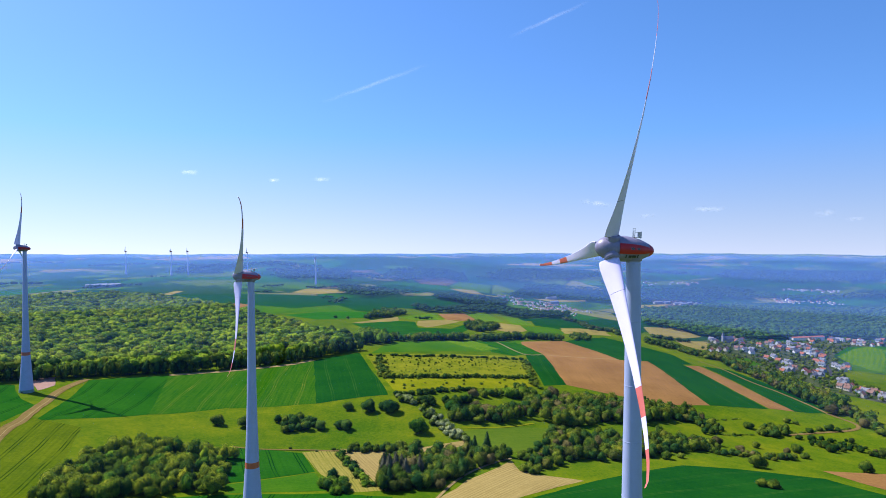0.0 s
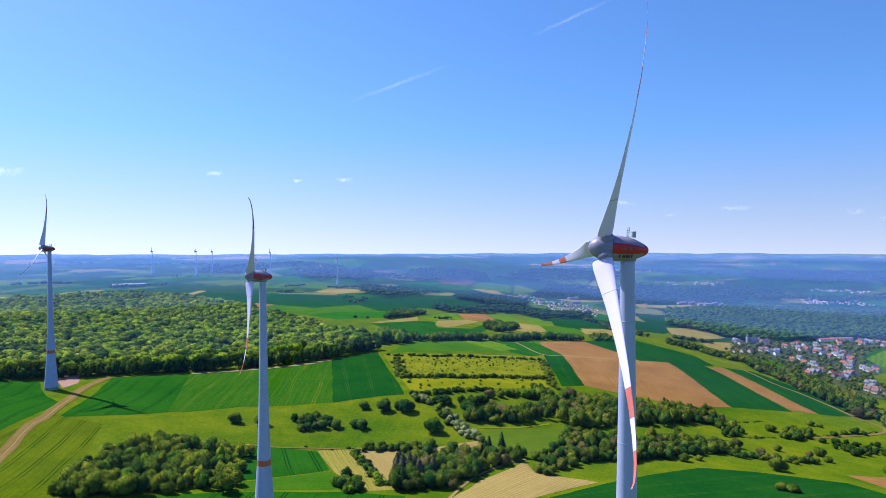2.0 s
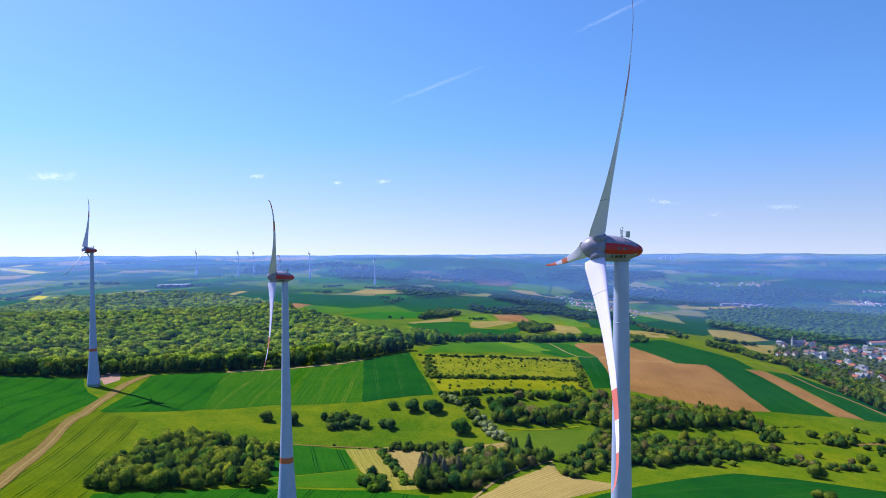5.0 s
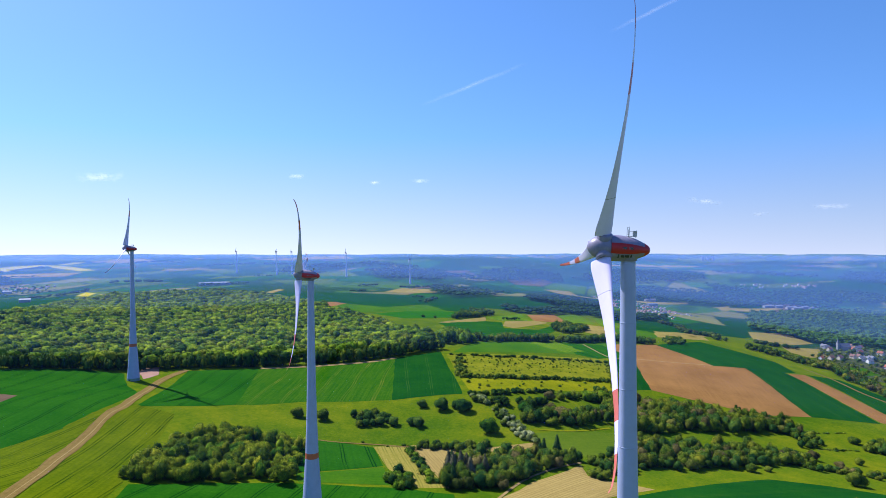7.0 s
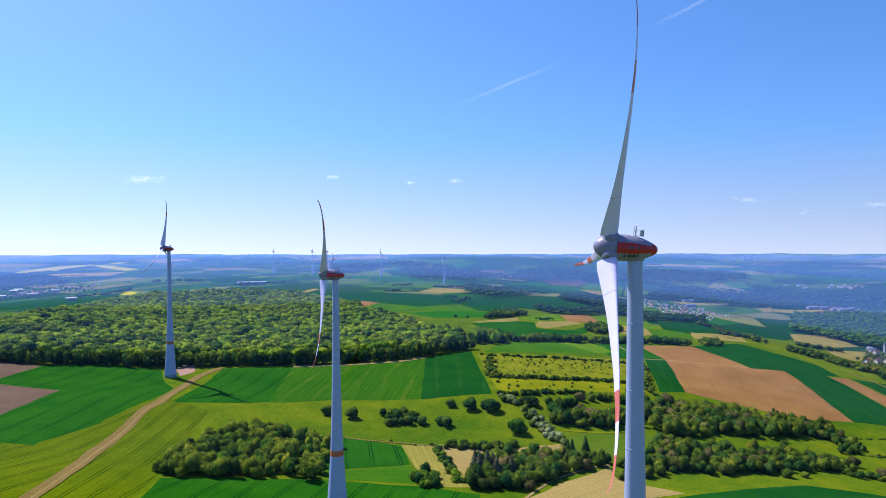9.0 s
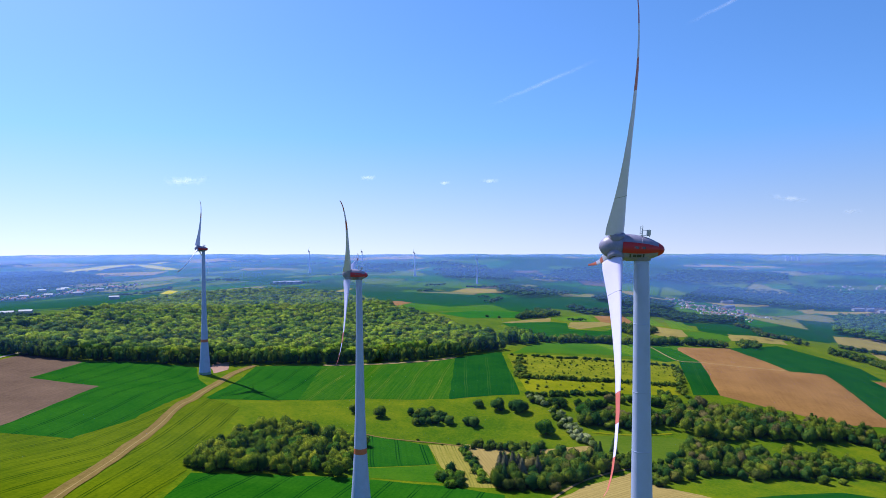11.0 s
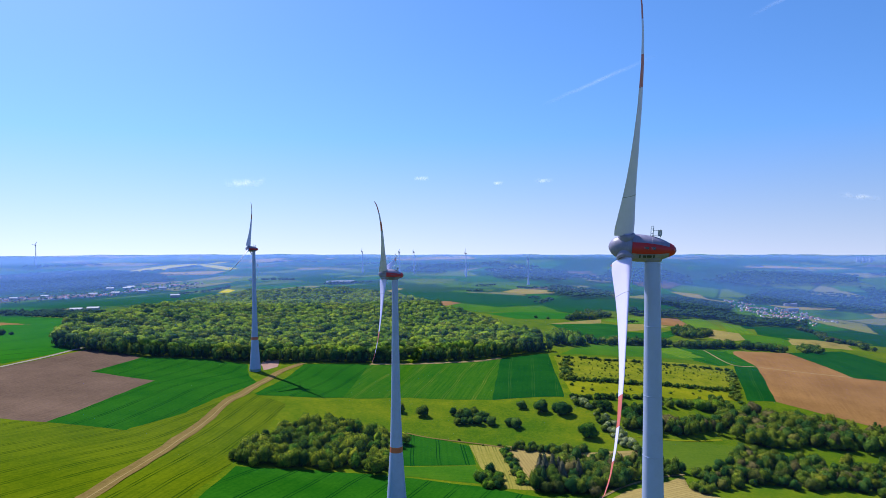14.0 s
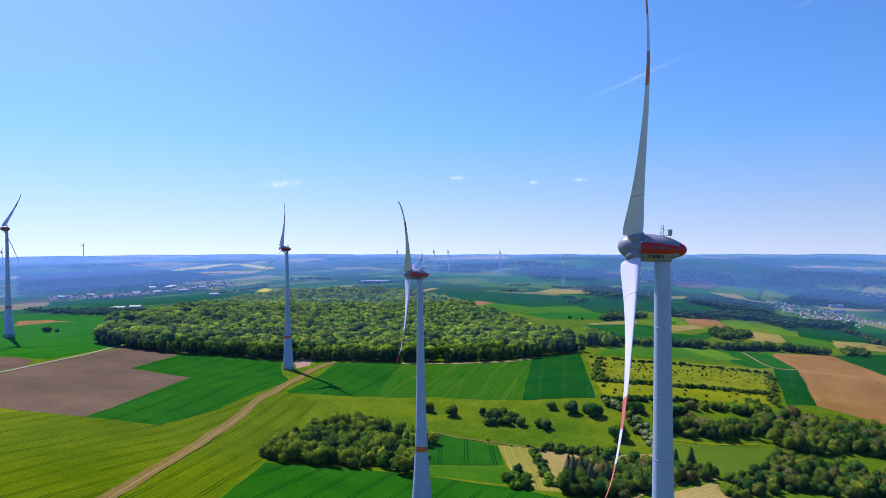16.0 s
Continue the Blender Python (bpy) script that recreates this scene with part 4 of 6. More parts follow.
wood("thicket", "thicket of conifers and broadleaf trees beside stubble", [(-47, 421), (-40, 418), (-28, 429), (-17, 430), (-6, 444), (4, 458), (16, 475), (30, 491), (42, 506), (38, 513), (31, 512), (17, 508), (4, 501), (-9, 495), (-26, 489), (-38, 484), (-50, 476), (-53, 455), (-49, 435)], 6.4, (7, 13), 2, M_LEAF_MIXED)
wood("thicket", "small thicket among young fruit rows", [(-92, 428), (-88, 442), (-70, 421), (-74, 408), (-84, 411)], 4.5, (5, 8), 2, M_LEAF)
wood("bushes", "clump of dark round bushes in a meadow", [(-155, 534), (-157, 553), (-133, 559), (-115, 545), (-124, 534), (-143, 529)], 5.5, (5, 9), 2, M_LEAF_DARK)
hedge("hedge", "dense dark hedge along the orchard meadow", [(-78, 668), (-39, 686), (21, 728), (80, 763)], 7, 3.6, (3, 5.5), 1, M_LEAF_COPSE)
hedge("hedge", "bushy hedge at the orchard meadow's upper edge", [(-103, 784), (-48, 802), (22, 836), (82, 862)], 6, 4.5, (2.5, 4), 1, M_LEAF_COPSE)
hedge("hedge", "bushy hedge at the orchard meadow's side", [(-93, 764), (-77, 680)], 11, 4.5, (3, 5), 1, M_LEAF_COPSE)
hedge("hedge", "bushy strip between the orchard and a wheat strip", [(87, 851), (87, 797), (87, 727)], 9, 4.5, (3, 5), 1, M_LEAF_COPSE)
# edge row in the dark leaf: shade of the wood's front put into its colour
hedge("forest_edge", "tall leafy forest edge, leaves darkened for its shaded front", [(-623, 530), (-598, 528), (-533, 549), (-472, 591), (-377, 645), (-251, 703), (-176, 750), (-126, 818)], 9, 4.6, (12, 18), 1, M_LEAF_DARK)
hedge("hedge", "blossoming hawthorn bushes down the slope", [(-55, 606), (-45, 600), (-34, 588), (-24, 572), (-17, 558), (-7, 545), (2, 533)], 11, 4, (3.5, 6.5), 2, M_BLOSSOM)
hedge("hedge", "low line of bushes along the upper terrace", [(-59, 611), (-38, 621), (-17, 640), (11, 664), (23, 669)], 6, 4, (3, 5), 2, M_LEAF_COPSE)
hedge("hedge", "line of trees on the middle terrace", [(-31, 599), (-16, 602), (0, 611), (12, 623)], 9, 4.2, (6, 9), 2, M_LEAF_COPSE)
hedge("hedge", "bushes and trees at the terrace's end", [(29, 654), (43, 668), (55, 668), (74, 684)], 12, 5, (5, 10), 2, M_LEAF_COPSE)
wood("thicket", "wooded bank of dark and brownish trees above a meadow", [(-16, 576), (-5, 568), (10, 569), (30, 580), (48, 589), (69, 607), (74, 632), (48, 624), (26, 603), (10, 592), (-5, 588)], 6.2, (6.5, 11.5), 2, M_LEAF_MIXED)
hedge("hedge", "thick dark hedge in a meadow", [(-83, 501), (-66, 504), (-49, 507), (-30, 515)], 9, 3.2, (4, 6.5), 2, M_LEAF_COPSE)
hedge("hedge", "row of young bushes in a mown plot", [(-91, 494), (-72, 459), (-59, 432)], 7, 3.5, (2.5, 5), 1, M_LEAF)
hedge("hedge", "dark trees beside the wheat strip", [(70, 700), (76, 680), (75, 655), (73, 632)], 14, 5.5, (6, 11), 2, M_LEAF_COPSE)
wood("thicket", "long wooded bank between fields and the village", [(401, 1085), (428, 1071), (417, 989), (422, 920), (435, 867), (448, 835), (456, 800), (459, 770), (458, 741), (460, 722), (455, 703), (468, 719), (475, 753), (476, 778), (484, 822), (494, 864), (482, 871), (480, 904), (490, 984), (458, 975), (448, 1017), (464, 1125), (447, 1151)], 7.6, (7, 14), 1, M_LEAF_MIXED)
wood("bushes", "clump of bushes at the woodland's end", [(251, 684), (247, 652), (260, 656), (274, 685), (268, 703)], 5.5, (5, 8), 2, M_LEAF_COPSE)
wood("bushes", "dense dark bushes on the open slope", [(309, 679), (317, 669), (335, 677), (352, 692), (358, 711), (340, 705), (323, 701)], 5.5, (4.5, 7.5), 2, M_LEAF_COPSE)
hedge("hedge", "uneven line of olive bushes along the slope", [(221, 581), (239, 576), (260, 581), (274, 579), (301, 591)], 9, 4.5, (3.5, 6.5), 2, M_LEAF_MIXED)
wood("bushes", "scattered bushes and small trees along a slope track", [(347, 658), (353, 642), (369, 641), (386, 632), (397, 616), (407, 626), (421, 648), (410, 664), (405, 683), (375, 682), (363, 678)], 7.5, (3, 7), 2, M_LEAF_MIXED)
wood("garden_trees", "garden trees and hedges among village houses", [(508, 1360), (568, 1379), (633, 1418), (729, 1441), (829, 1489), (976, 1509), (1053, 1486), (998, 1409), (924, 1428), (829, 1404), (744, 1306), (702, 1205), (628, 1055), (649, 1001), (674, 949), (600, 846), (562, 867), (527, 916), (520, 961), (529, 1045), (476, 1045), (466, 1107), (429, 1133)], 17, (3.5, 8), 1, M_LEAF_COPSE)
wood("garden_trees", "trees around the plateau town", [(-1486, 1063), (-1237, 1441), (-1484, 1715), (-1845, 1638), (-1775, 1262)], 34, (7, 11), 0, M_LEAF)
hedge("hedge", "low scrubby terrace bank on the slope", [(253, 706), (276, 712), (295, 720), (314, 729)], 3, 2.6, (0.7, 1.8), 1, M_LEAF_COPSE)
hedge("hedge", "low scrubby terrace bank on the slope", [(263, 655), (279, 661), (301, 672)], 3, 2.6, (0.7, 2.0), 1, M_LEAF_COPSE)
hedge("hedge", "low dark scrub along the slope track", [(349, 693), (385, 711), (415, 722), (436, 732)], 3, 3, (0.8, 2.0), 1, M_LEAF_COPSE)
# belts, copses and woods of the far land
hedge("hedge", "tall dark belt of trees behind the orchard", [(-83, 905), (-49, 933), (-9, 967), (42, 996), (80, 1030), (123, 1059), (165, 1061)], 16, 6, (9, 13), 1, M_LEAF_DARK)
wood("small_wood", "round clump of dark trees between fields", [(14, 1131), (23, 1084), (46, 1091), (74, 1159), (56, 1197), (30, 1198)], 8, (9, 13), 1, M_LEAF_DARK)
wood("small_wood", "low dark wood beside an ochre strip", [(-163, 1149), (-150, 1141), (-118, 1225), (-105, 1254), (-112, 1296), (-134, 1270), (-159, 1206)], 8, (8, 12), 1, M_LEAF_DARK)
wood("small_wood", "clump of dark trees beside a wheat slope", [(182, 1097), (195, 1079), (218, 1099), (223, 1144), (197, 1134)], 7, (7, 10), 1, M_LEAF_DARK)
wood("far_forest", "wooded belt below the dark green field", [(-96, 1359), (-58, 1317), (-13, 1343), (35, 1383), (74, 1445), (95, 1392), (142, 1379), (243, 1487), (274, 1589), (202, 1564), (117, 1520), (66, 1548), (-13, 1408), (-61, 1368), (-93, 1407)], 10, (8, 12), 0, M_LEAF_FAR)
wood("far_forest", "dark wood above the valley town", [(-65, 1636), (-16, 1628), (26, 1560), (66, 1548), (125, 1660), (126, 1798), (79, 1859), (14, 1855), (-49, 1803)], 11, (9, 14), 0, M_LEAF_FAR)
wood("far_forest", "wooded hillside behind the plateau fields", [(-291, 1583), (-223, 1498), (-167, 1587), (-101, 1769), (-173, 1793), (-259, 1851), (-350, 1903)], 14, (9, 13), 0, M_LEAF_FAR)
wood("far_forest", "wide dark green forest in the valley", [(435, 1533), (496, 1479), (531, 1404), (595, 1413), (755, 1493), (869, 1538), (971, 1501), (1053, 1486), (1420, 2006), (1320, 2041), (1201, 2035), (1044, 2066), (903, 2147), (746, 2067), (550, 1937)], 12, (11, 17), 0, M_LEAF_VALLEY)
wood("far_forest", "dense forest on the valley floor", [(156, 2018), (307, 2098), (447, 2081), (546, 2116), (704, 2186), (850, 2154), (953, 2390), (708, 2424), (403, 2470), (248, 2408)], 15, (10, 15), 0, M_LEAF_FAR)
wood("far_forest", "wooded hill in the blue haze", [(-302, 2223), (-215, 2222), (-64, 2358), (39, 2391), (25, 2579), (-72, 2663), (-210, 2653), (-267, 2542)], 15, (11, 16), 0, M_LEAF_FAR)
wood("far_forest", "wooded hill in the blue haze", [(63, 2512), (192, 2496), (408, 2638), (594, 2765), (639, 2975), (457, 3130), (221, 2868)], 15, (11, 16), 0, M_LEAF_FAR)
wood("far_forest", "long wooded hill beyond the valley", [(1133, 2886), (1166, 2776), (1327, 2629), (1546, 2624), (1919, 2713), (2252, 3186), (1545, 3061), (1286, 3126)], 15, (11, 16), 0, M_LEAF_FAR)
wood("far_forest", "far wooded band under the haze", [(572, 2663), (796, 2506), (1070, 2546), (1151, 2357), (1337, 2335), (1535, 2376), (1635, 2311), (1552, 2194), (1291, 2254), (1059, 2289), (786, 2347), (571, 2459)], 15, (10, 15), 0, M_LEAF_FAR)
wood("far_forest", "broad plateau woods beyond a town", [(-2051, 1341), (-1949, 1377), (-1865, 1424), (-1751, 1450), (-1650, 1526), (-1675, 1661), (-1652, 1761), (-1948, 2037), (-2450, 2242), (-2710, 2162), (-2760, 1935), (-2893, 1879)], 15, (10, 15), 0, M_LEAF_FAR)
wood("far_hedge", "dark belt of trees before the plateau town", [(-1273, 867), (-1173, 843), (-1020, 797), (-840, 718), (-784, 715), (-899, 832), (-1008, 887), (-1092, 884), (-1248, 895), (-1338, 910)], 9, (8, 12), 0, M_LEAF_FAR)
hedge("far_hedge", "dark hedge below the rape field", [(-2281, 2212), (-2266, 2294), (-2254, 2384), (-2345, 2651)], 26, 16, (8, 12), 0, M_LEAF_FAR)
hedge("far_hedge", "dark hedge line on the plateau", [(-2032, 2039), (-1944, 2063), (-1853, 2075)], 20, 14, (7, 11), 0, M_LEAF_FAR)
hedge("far_hedge", "line of trees between the town and fields", [(-1152, 1263), (-1145, 1324), (-1148, 1390), (-1197, 1504)], 26, 12, (7, 11), 0, M_LEAF_FAR)
hedge("far_hedge", "dark hedge round the field sheds", [(-938, 1614), (-925, 1667), (-902, 1695), (-865, 1702)], 34, 10, (8, 12), 0, M_LEAF_FAR)
hedge("far_hedge", "clump of trees on the plateau", [(-1006, 2097), (-981, 2098), (-955, 2100)], 26, 11, (6, 10), 0, M_LEAF_FAR)
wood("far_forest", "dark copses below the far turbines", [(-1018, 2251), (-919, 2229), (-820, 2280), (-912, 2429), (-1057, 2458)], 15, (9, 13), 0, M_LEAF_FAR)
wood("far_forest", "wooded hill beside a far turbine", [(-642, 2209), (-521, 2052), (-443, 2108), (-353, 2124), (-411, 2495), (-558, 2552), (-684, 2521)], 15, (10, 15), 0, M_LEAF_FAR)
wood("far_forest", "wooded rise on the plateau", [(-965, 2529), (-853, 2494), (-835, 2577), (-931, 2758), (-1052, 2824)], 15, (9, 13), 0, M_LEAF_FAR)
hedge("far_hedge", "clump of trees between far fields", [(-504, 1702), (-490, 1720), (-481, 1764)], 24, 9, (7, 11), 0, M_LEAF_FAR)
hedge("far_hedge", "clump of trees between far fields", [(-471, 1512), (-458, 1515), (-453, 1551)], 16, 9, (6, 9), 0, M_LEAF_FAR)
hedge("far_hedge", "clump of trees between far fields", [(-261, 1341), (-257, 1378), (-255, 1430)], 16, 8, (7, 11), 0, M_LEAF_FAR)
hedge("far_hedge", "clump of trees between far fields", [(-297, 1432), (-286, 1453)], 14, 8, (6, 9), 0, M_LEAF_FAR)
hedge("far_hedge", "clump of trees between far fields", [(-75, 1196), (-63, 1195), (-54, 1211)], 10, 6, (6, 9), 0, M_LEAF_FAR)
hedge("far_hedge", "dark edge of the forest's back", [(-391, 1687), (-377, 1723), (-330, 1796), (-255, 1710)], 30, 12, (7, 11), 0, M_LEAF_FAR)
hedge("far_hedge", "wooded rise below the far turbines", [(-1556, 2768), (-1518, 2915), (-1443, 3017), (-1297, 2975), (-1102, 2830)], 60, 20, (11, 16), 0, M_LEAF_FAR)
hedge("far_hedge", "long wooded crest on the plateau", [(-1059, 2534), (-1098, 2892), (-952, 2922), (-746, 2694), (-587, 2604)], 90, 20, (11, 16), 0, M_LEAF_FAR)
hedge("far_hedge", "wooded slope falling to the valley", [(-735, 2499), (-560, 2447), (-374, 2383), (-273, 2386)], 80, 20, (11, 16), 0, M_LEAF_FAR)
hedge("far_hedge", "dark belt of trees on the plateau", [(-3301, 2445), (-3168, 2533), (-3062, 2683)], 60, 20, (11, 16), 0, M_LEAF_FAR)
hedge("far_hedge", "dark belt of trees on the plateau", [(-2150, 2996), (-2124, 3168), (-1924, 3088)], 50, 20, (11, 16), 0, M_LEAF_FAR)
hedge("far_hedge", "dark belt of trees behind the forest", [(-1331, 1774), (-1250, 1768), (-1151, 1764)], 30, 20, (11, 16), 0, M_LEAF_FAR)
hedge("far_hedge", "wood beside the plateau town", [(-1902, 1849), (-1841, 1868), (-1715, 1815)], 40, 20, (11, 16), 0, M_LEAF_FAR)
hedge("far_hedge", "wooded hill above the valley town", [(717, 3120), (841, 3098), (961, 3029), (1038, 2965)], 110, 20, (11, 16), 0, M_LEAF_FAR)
hedge("hedge", "bushes along a green wheat field", [(235, 1439), (260, 1371), (265, 1282), (304, 1284), (309, 1236)], 16, 7, (5, 10), 1, M_LEAF_MIXED)
hedge("hedge", "bushy bank between tan fields and wheat", [(344, 1174), (362, 1153), (383, 1126), (401, 1085)], 34, 7, (6, 11), 1, M_LEAF_MIXED)
hedge("hedge", "dark bushes between tan fields", [(378, 1291), (400, 1274), (430, 1281), (447, 1283)], 14, 7, (5, 9), 1, M_LEAF_DARK)
# single trees
trees("leafy round field tree with a dark shaded side", "tree", [(-98, 577, 8.5), (-79, 574, 11.5), (-60, 575, 12.0), (-68, 579, 7.5), (-94, 541, 10.0), (-100, 543, 7.0), (-115, 539, 8.5)], M_LEAF_DARK, "trees in the meadow")
trees("small leafy meadow tree", "tree", [(-199, 532, 10.5), (-176, 533, 10.5)], M_LEAF_COPSE, "trees in the meadow")
trees("bright leafy tree on the slope", "tree", [(-33, 540, 14.5), (-6, 590, 10.5), (53, 669, 11.2), (67, 678, 12.3)], M_LEAF, "trees in the meadow")
trees("brownish tree just coming into leaf", "tree", [(15, 642, 9.8), (17, 601, 10.5), (28, 594, 12.5), (241, 611, 9.5), (258, 598, 7.0), (448, 787, 12.5), (457, 740, 11.0), (100, 690, 15.0), (112, 680, 14.0), (306, 610, 6.5)], M_LEAF_BROWN, "trees in the meadow")
trees("full round tree on the open meadow", "tree", [(247, 541, 13.2), (351, 564, 10.5), (321, 621, 9.0), (282, 621, 7.0)], M_LEAF_COPSE, "trees on the open slope")
trees("low bush on the open meadow", "bush", [(219, 471, 7.2), (226, 468, 7.0), (309, 697, 7.5), (368, 736, 6.2), (377, 733, 4.6), (407, 720, 6.5), (393, 715, 5.2), (415, 718, 5.0), (378, 706, 6.0), (171, 536, 7.0), (186, 545, 4.6), (351, 676, 5.0), (279, 662, 3.0), (285, 662, 2.4), (317, 600, 5.5), (416, 733, 4.2)], M_LEAF_COPSE, "bushes on the open slope")
trees("slender dark poplar above the thicket", "tree", [(205, 717, 14.5), (209, 719, 12.5)], M_LEAF_DARK, "trees in the meadow")
trees("dark spruce at the thicket's edge", "conifer", [(13, 507, 15.0), (23, 515, 16.5), (10, 503, 12.5), (-51, 458, 17.5), (-46, 433, 16.5)], M_CONIFER, "spruces of the thicket")
trees("dead grey spruce among living spruces", "conifer", [(-51, 445, 20.8), (-47, 441, 22.3), (-43, 448, 21.2), (-39, 449, 19.3), (-27, 458, 16.5), (-36, 445, 18.0)], M_TWIG, "trees in the thicket")
trees("small dark bush in a cereal field", "bush", [(-752, 555, 8.9), (-737, 558, 4.4)], M_LEAF_DARK, "bushes in the cereal field")
trees("small dark field tree", "tree", [(-213, 1124, 6.0), (-192, 1127, 5.1)], M_LEAF_DARK, "far field trees")
trees("small bush beside the path", "bush", [(-130, 499, 1.9), (-109, 497, 1.5), (-97, 502, 2.3), (-94, 502, 1.9)], M_LEAF_COPSE, "bushes by the path")

# ---- wind turbines ----


def lathe(profile, segments=32, axis="z", arc=(0, 360), close=True):
    """A turned surface from (radius, height) pairs, as arrays."""
    a0, a1 = radians(arc[0]), radians(arc[1])
    full = arc[1] - arc[0] >= 360
    n = segments if full else segments + 1
    ang = a0 + (a1 - a0) * np.arange(n) / segments
    v = np.array([(r * math.cos(a), r * math.sin(a), z) for r, z in profile for a in ang])
    f = []
    for i in range(len(profile) - 1):
        for k in range(segments):
            j = (k + 1) % n
            f.append((i * n + k, i * n + j, (i + 1) * n + j, (i + 1) * n + k))
    if axis == "x":
        v = np.stack([v[:, 2], v[:, 0], v[:, 1]], -1)
    return v, np.array(f)


def box_bm(sx, sy, sz, at=(0, 0, 0), bevel=0.0):
    bm = bmesh.new()
    bmesh.ops.create_cube(bm, size=1, matrix=Matrix.Translation(at) @ Matrix.Diagonal((sx, sy, sz, 1)))
    if bevel:
        bmesh.ops.bevel(bm, geom=bm.edges[:], offset=bevel, segments=2, affect="EDGES")
    return bm


def rod_bm(a, b, r, sides=8):
    a, b = Vector(a), Vector(b)
    bm = bmesh.new()
    bmesh.ops.create_cone(bm, cap_ends=True, segments=sides, radius1=r, radius2=r, depth=(b - a).length, matrix=Matrix.Translation((a + b) / 2) @ (b - a).to_track_quat("Z", "Y").to_matrix().to_4x4())
    return bm


def tower_radius(z):
    return float(np.interp(z, (0, 4, 10, 22, 37, 55, 75, 100, 131), (6.4, 5.95, 5.4, 4.5, 3.55, 2.85, 2.36, 1.95, 1.62)))


def tower_piece(z0, z1, rise=0.0, step=3.5):
    n = max(1, round((z1 - z0) / step))
    zs = [z0 + (z1 - z0) * i / n for i in range(n + 1)]
    return smooth(raw_mesh("tower_section", *lathe([(tower_radius(z) + rise, z) for z in zs], 40)))


TURBINE_MESHES = {}


def turbine_mesh(key, make):
    if key not in TURBINE_MESHES:
        TURBINE_MESHES[key] = make()
    return TURBINE_MESHES[key]


# half-height of the housing along the rotor axis, hub at 0, nose positive
HOUSING = [(3.6, 0.0), (3.52, 0.45), (3.3, 0.98), (2.88, 1.55), (2.3, 2.05), (1.5, 2.44), (0.5, 2.68), (-0.5, 2.8), (-1.25, 2.85)]
CASE = [(-1.3, 2.93), (-2.6, 2.98), (-4.0, 2.93), (-5.5, 2.74), (-7.0, 2.38), (-8.2, 1.9), (-9.2, 1.42), (-9.9, 1.0), (-10.3, 0.6), (-10.5, 0.0)]


def case_radius(s):
    return float(np.interp(-s, [-c[0] for c in CASE], [c[1] for c in CASE]))


CHORD = [(2.3, 2.5, 0.96), (2.7, 2.6, 0.96), (3.0, 4.4, 0.55), (3.5, 4.75, 0.48), (5.0, 4.9, 0.42), (8.0, 4.45, 0.34), (12.0, 3.75, 0.29), (17.0, 3.1, 0.26), (23.0, 2.55, 0.23), (30.0, 2.0, 0.2), (36.0, 1.6, 0.18), (42.0, 1.25, 0.17), (47.0, 0.95, 0.16), (50.3, 0.8, 0.16), (52.2, 0.65, 0.16), (53.3, 0.5, 0.16)]


def blade_section(r, chord, thick, n=20):
    """A ring of the blade at radius r: x along the rotor axis, y in the direction of turning, z outwards."""
    twist = radians(np.interp(r, (3, 8, 15, 25, 40, 53), (58, 50, 40, 30, 22, 18)))
    bend = np.interp(r, (0, 10, 20, 30, 38, 44, 49, 52, 53.5), (0, -0.25, -0.5, -0.6, -0.4, 0.05, 0.7, 1.4, 2.3))
    ring = []
    for i in range(n):
        a = 2 * math.pi * i / n
        u = 0.5 * math.cos(a)
        sharp = 1.0 if thick > 0.9 else (0.55 - 0.85 * u * (0.9 - 0.4 * thick)) * 1.15
        x, y = chord * thick * 0.5 * math.sin(a) * sharp, chord * (u + (0.0 if thick > 0.9 else 0.18))
        ring.append((x * math.cos(twist) + y * math.sin(twist) + bend, -x * math.sin(twist) + y * math.cos(twist), r))
    return ring


def blade_piece(r0, r1, step=1.6):
    rs = [r0] + [c[0] for c in CHORD if r0 < c[0] < r1] + [r1]
    fine = []
    for a, b in zip(rs, rs[1:]):
        k = max(1, round((b - a) / step))
        fine += [a + (b - a) * i / k for i in range(k)]
    fine.append(r1)
    n, v, f = 20, [], []
    for r in fine:
        v += blade_section(r, np.interp(r, [c[0] for c in CHORD], [c[1] for c in CHORD]), np.interp(r, [c[0] for c in CHORD], [c[2] for c in CHORD]))
    for i in range(len(fine) - 1):
        for k in range(n):
            j = (k + 1) % n
            f.append((i * n + k, i * n + j, (i + 1) * n + j, (i + 1) * n + k))
    if r1 > 53:
        v.append(np.mean(v[-n:], axis=0).tolist())
        e, c = (len(fine) - 1) * n, len(v) - 1
        f += [(e + k, e + (k + 1) % n, c, c) for k in range(n)]
        tri = [g for g in f if g[2] == g[3]]
        quad = [g for g in f if g[2] != g[3]]
        me = bpy.data.meshes.new("blade_piece")
        me.from_pydata([tuple(q) for q in v], [], quad + [g[:3] for g in tri])
        return smooth(me)
    return smooth(raw_mesh("blade_piece", v, f))


def coloured(me, material):
    if not me.materials:
        me.materials.append(material)
    return me


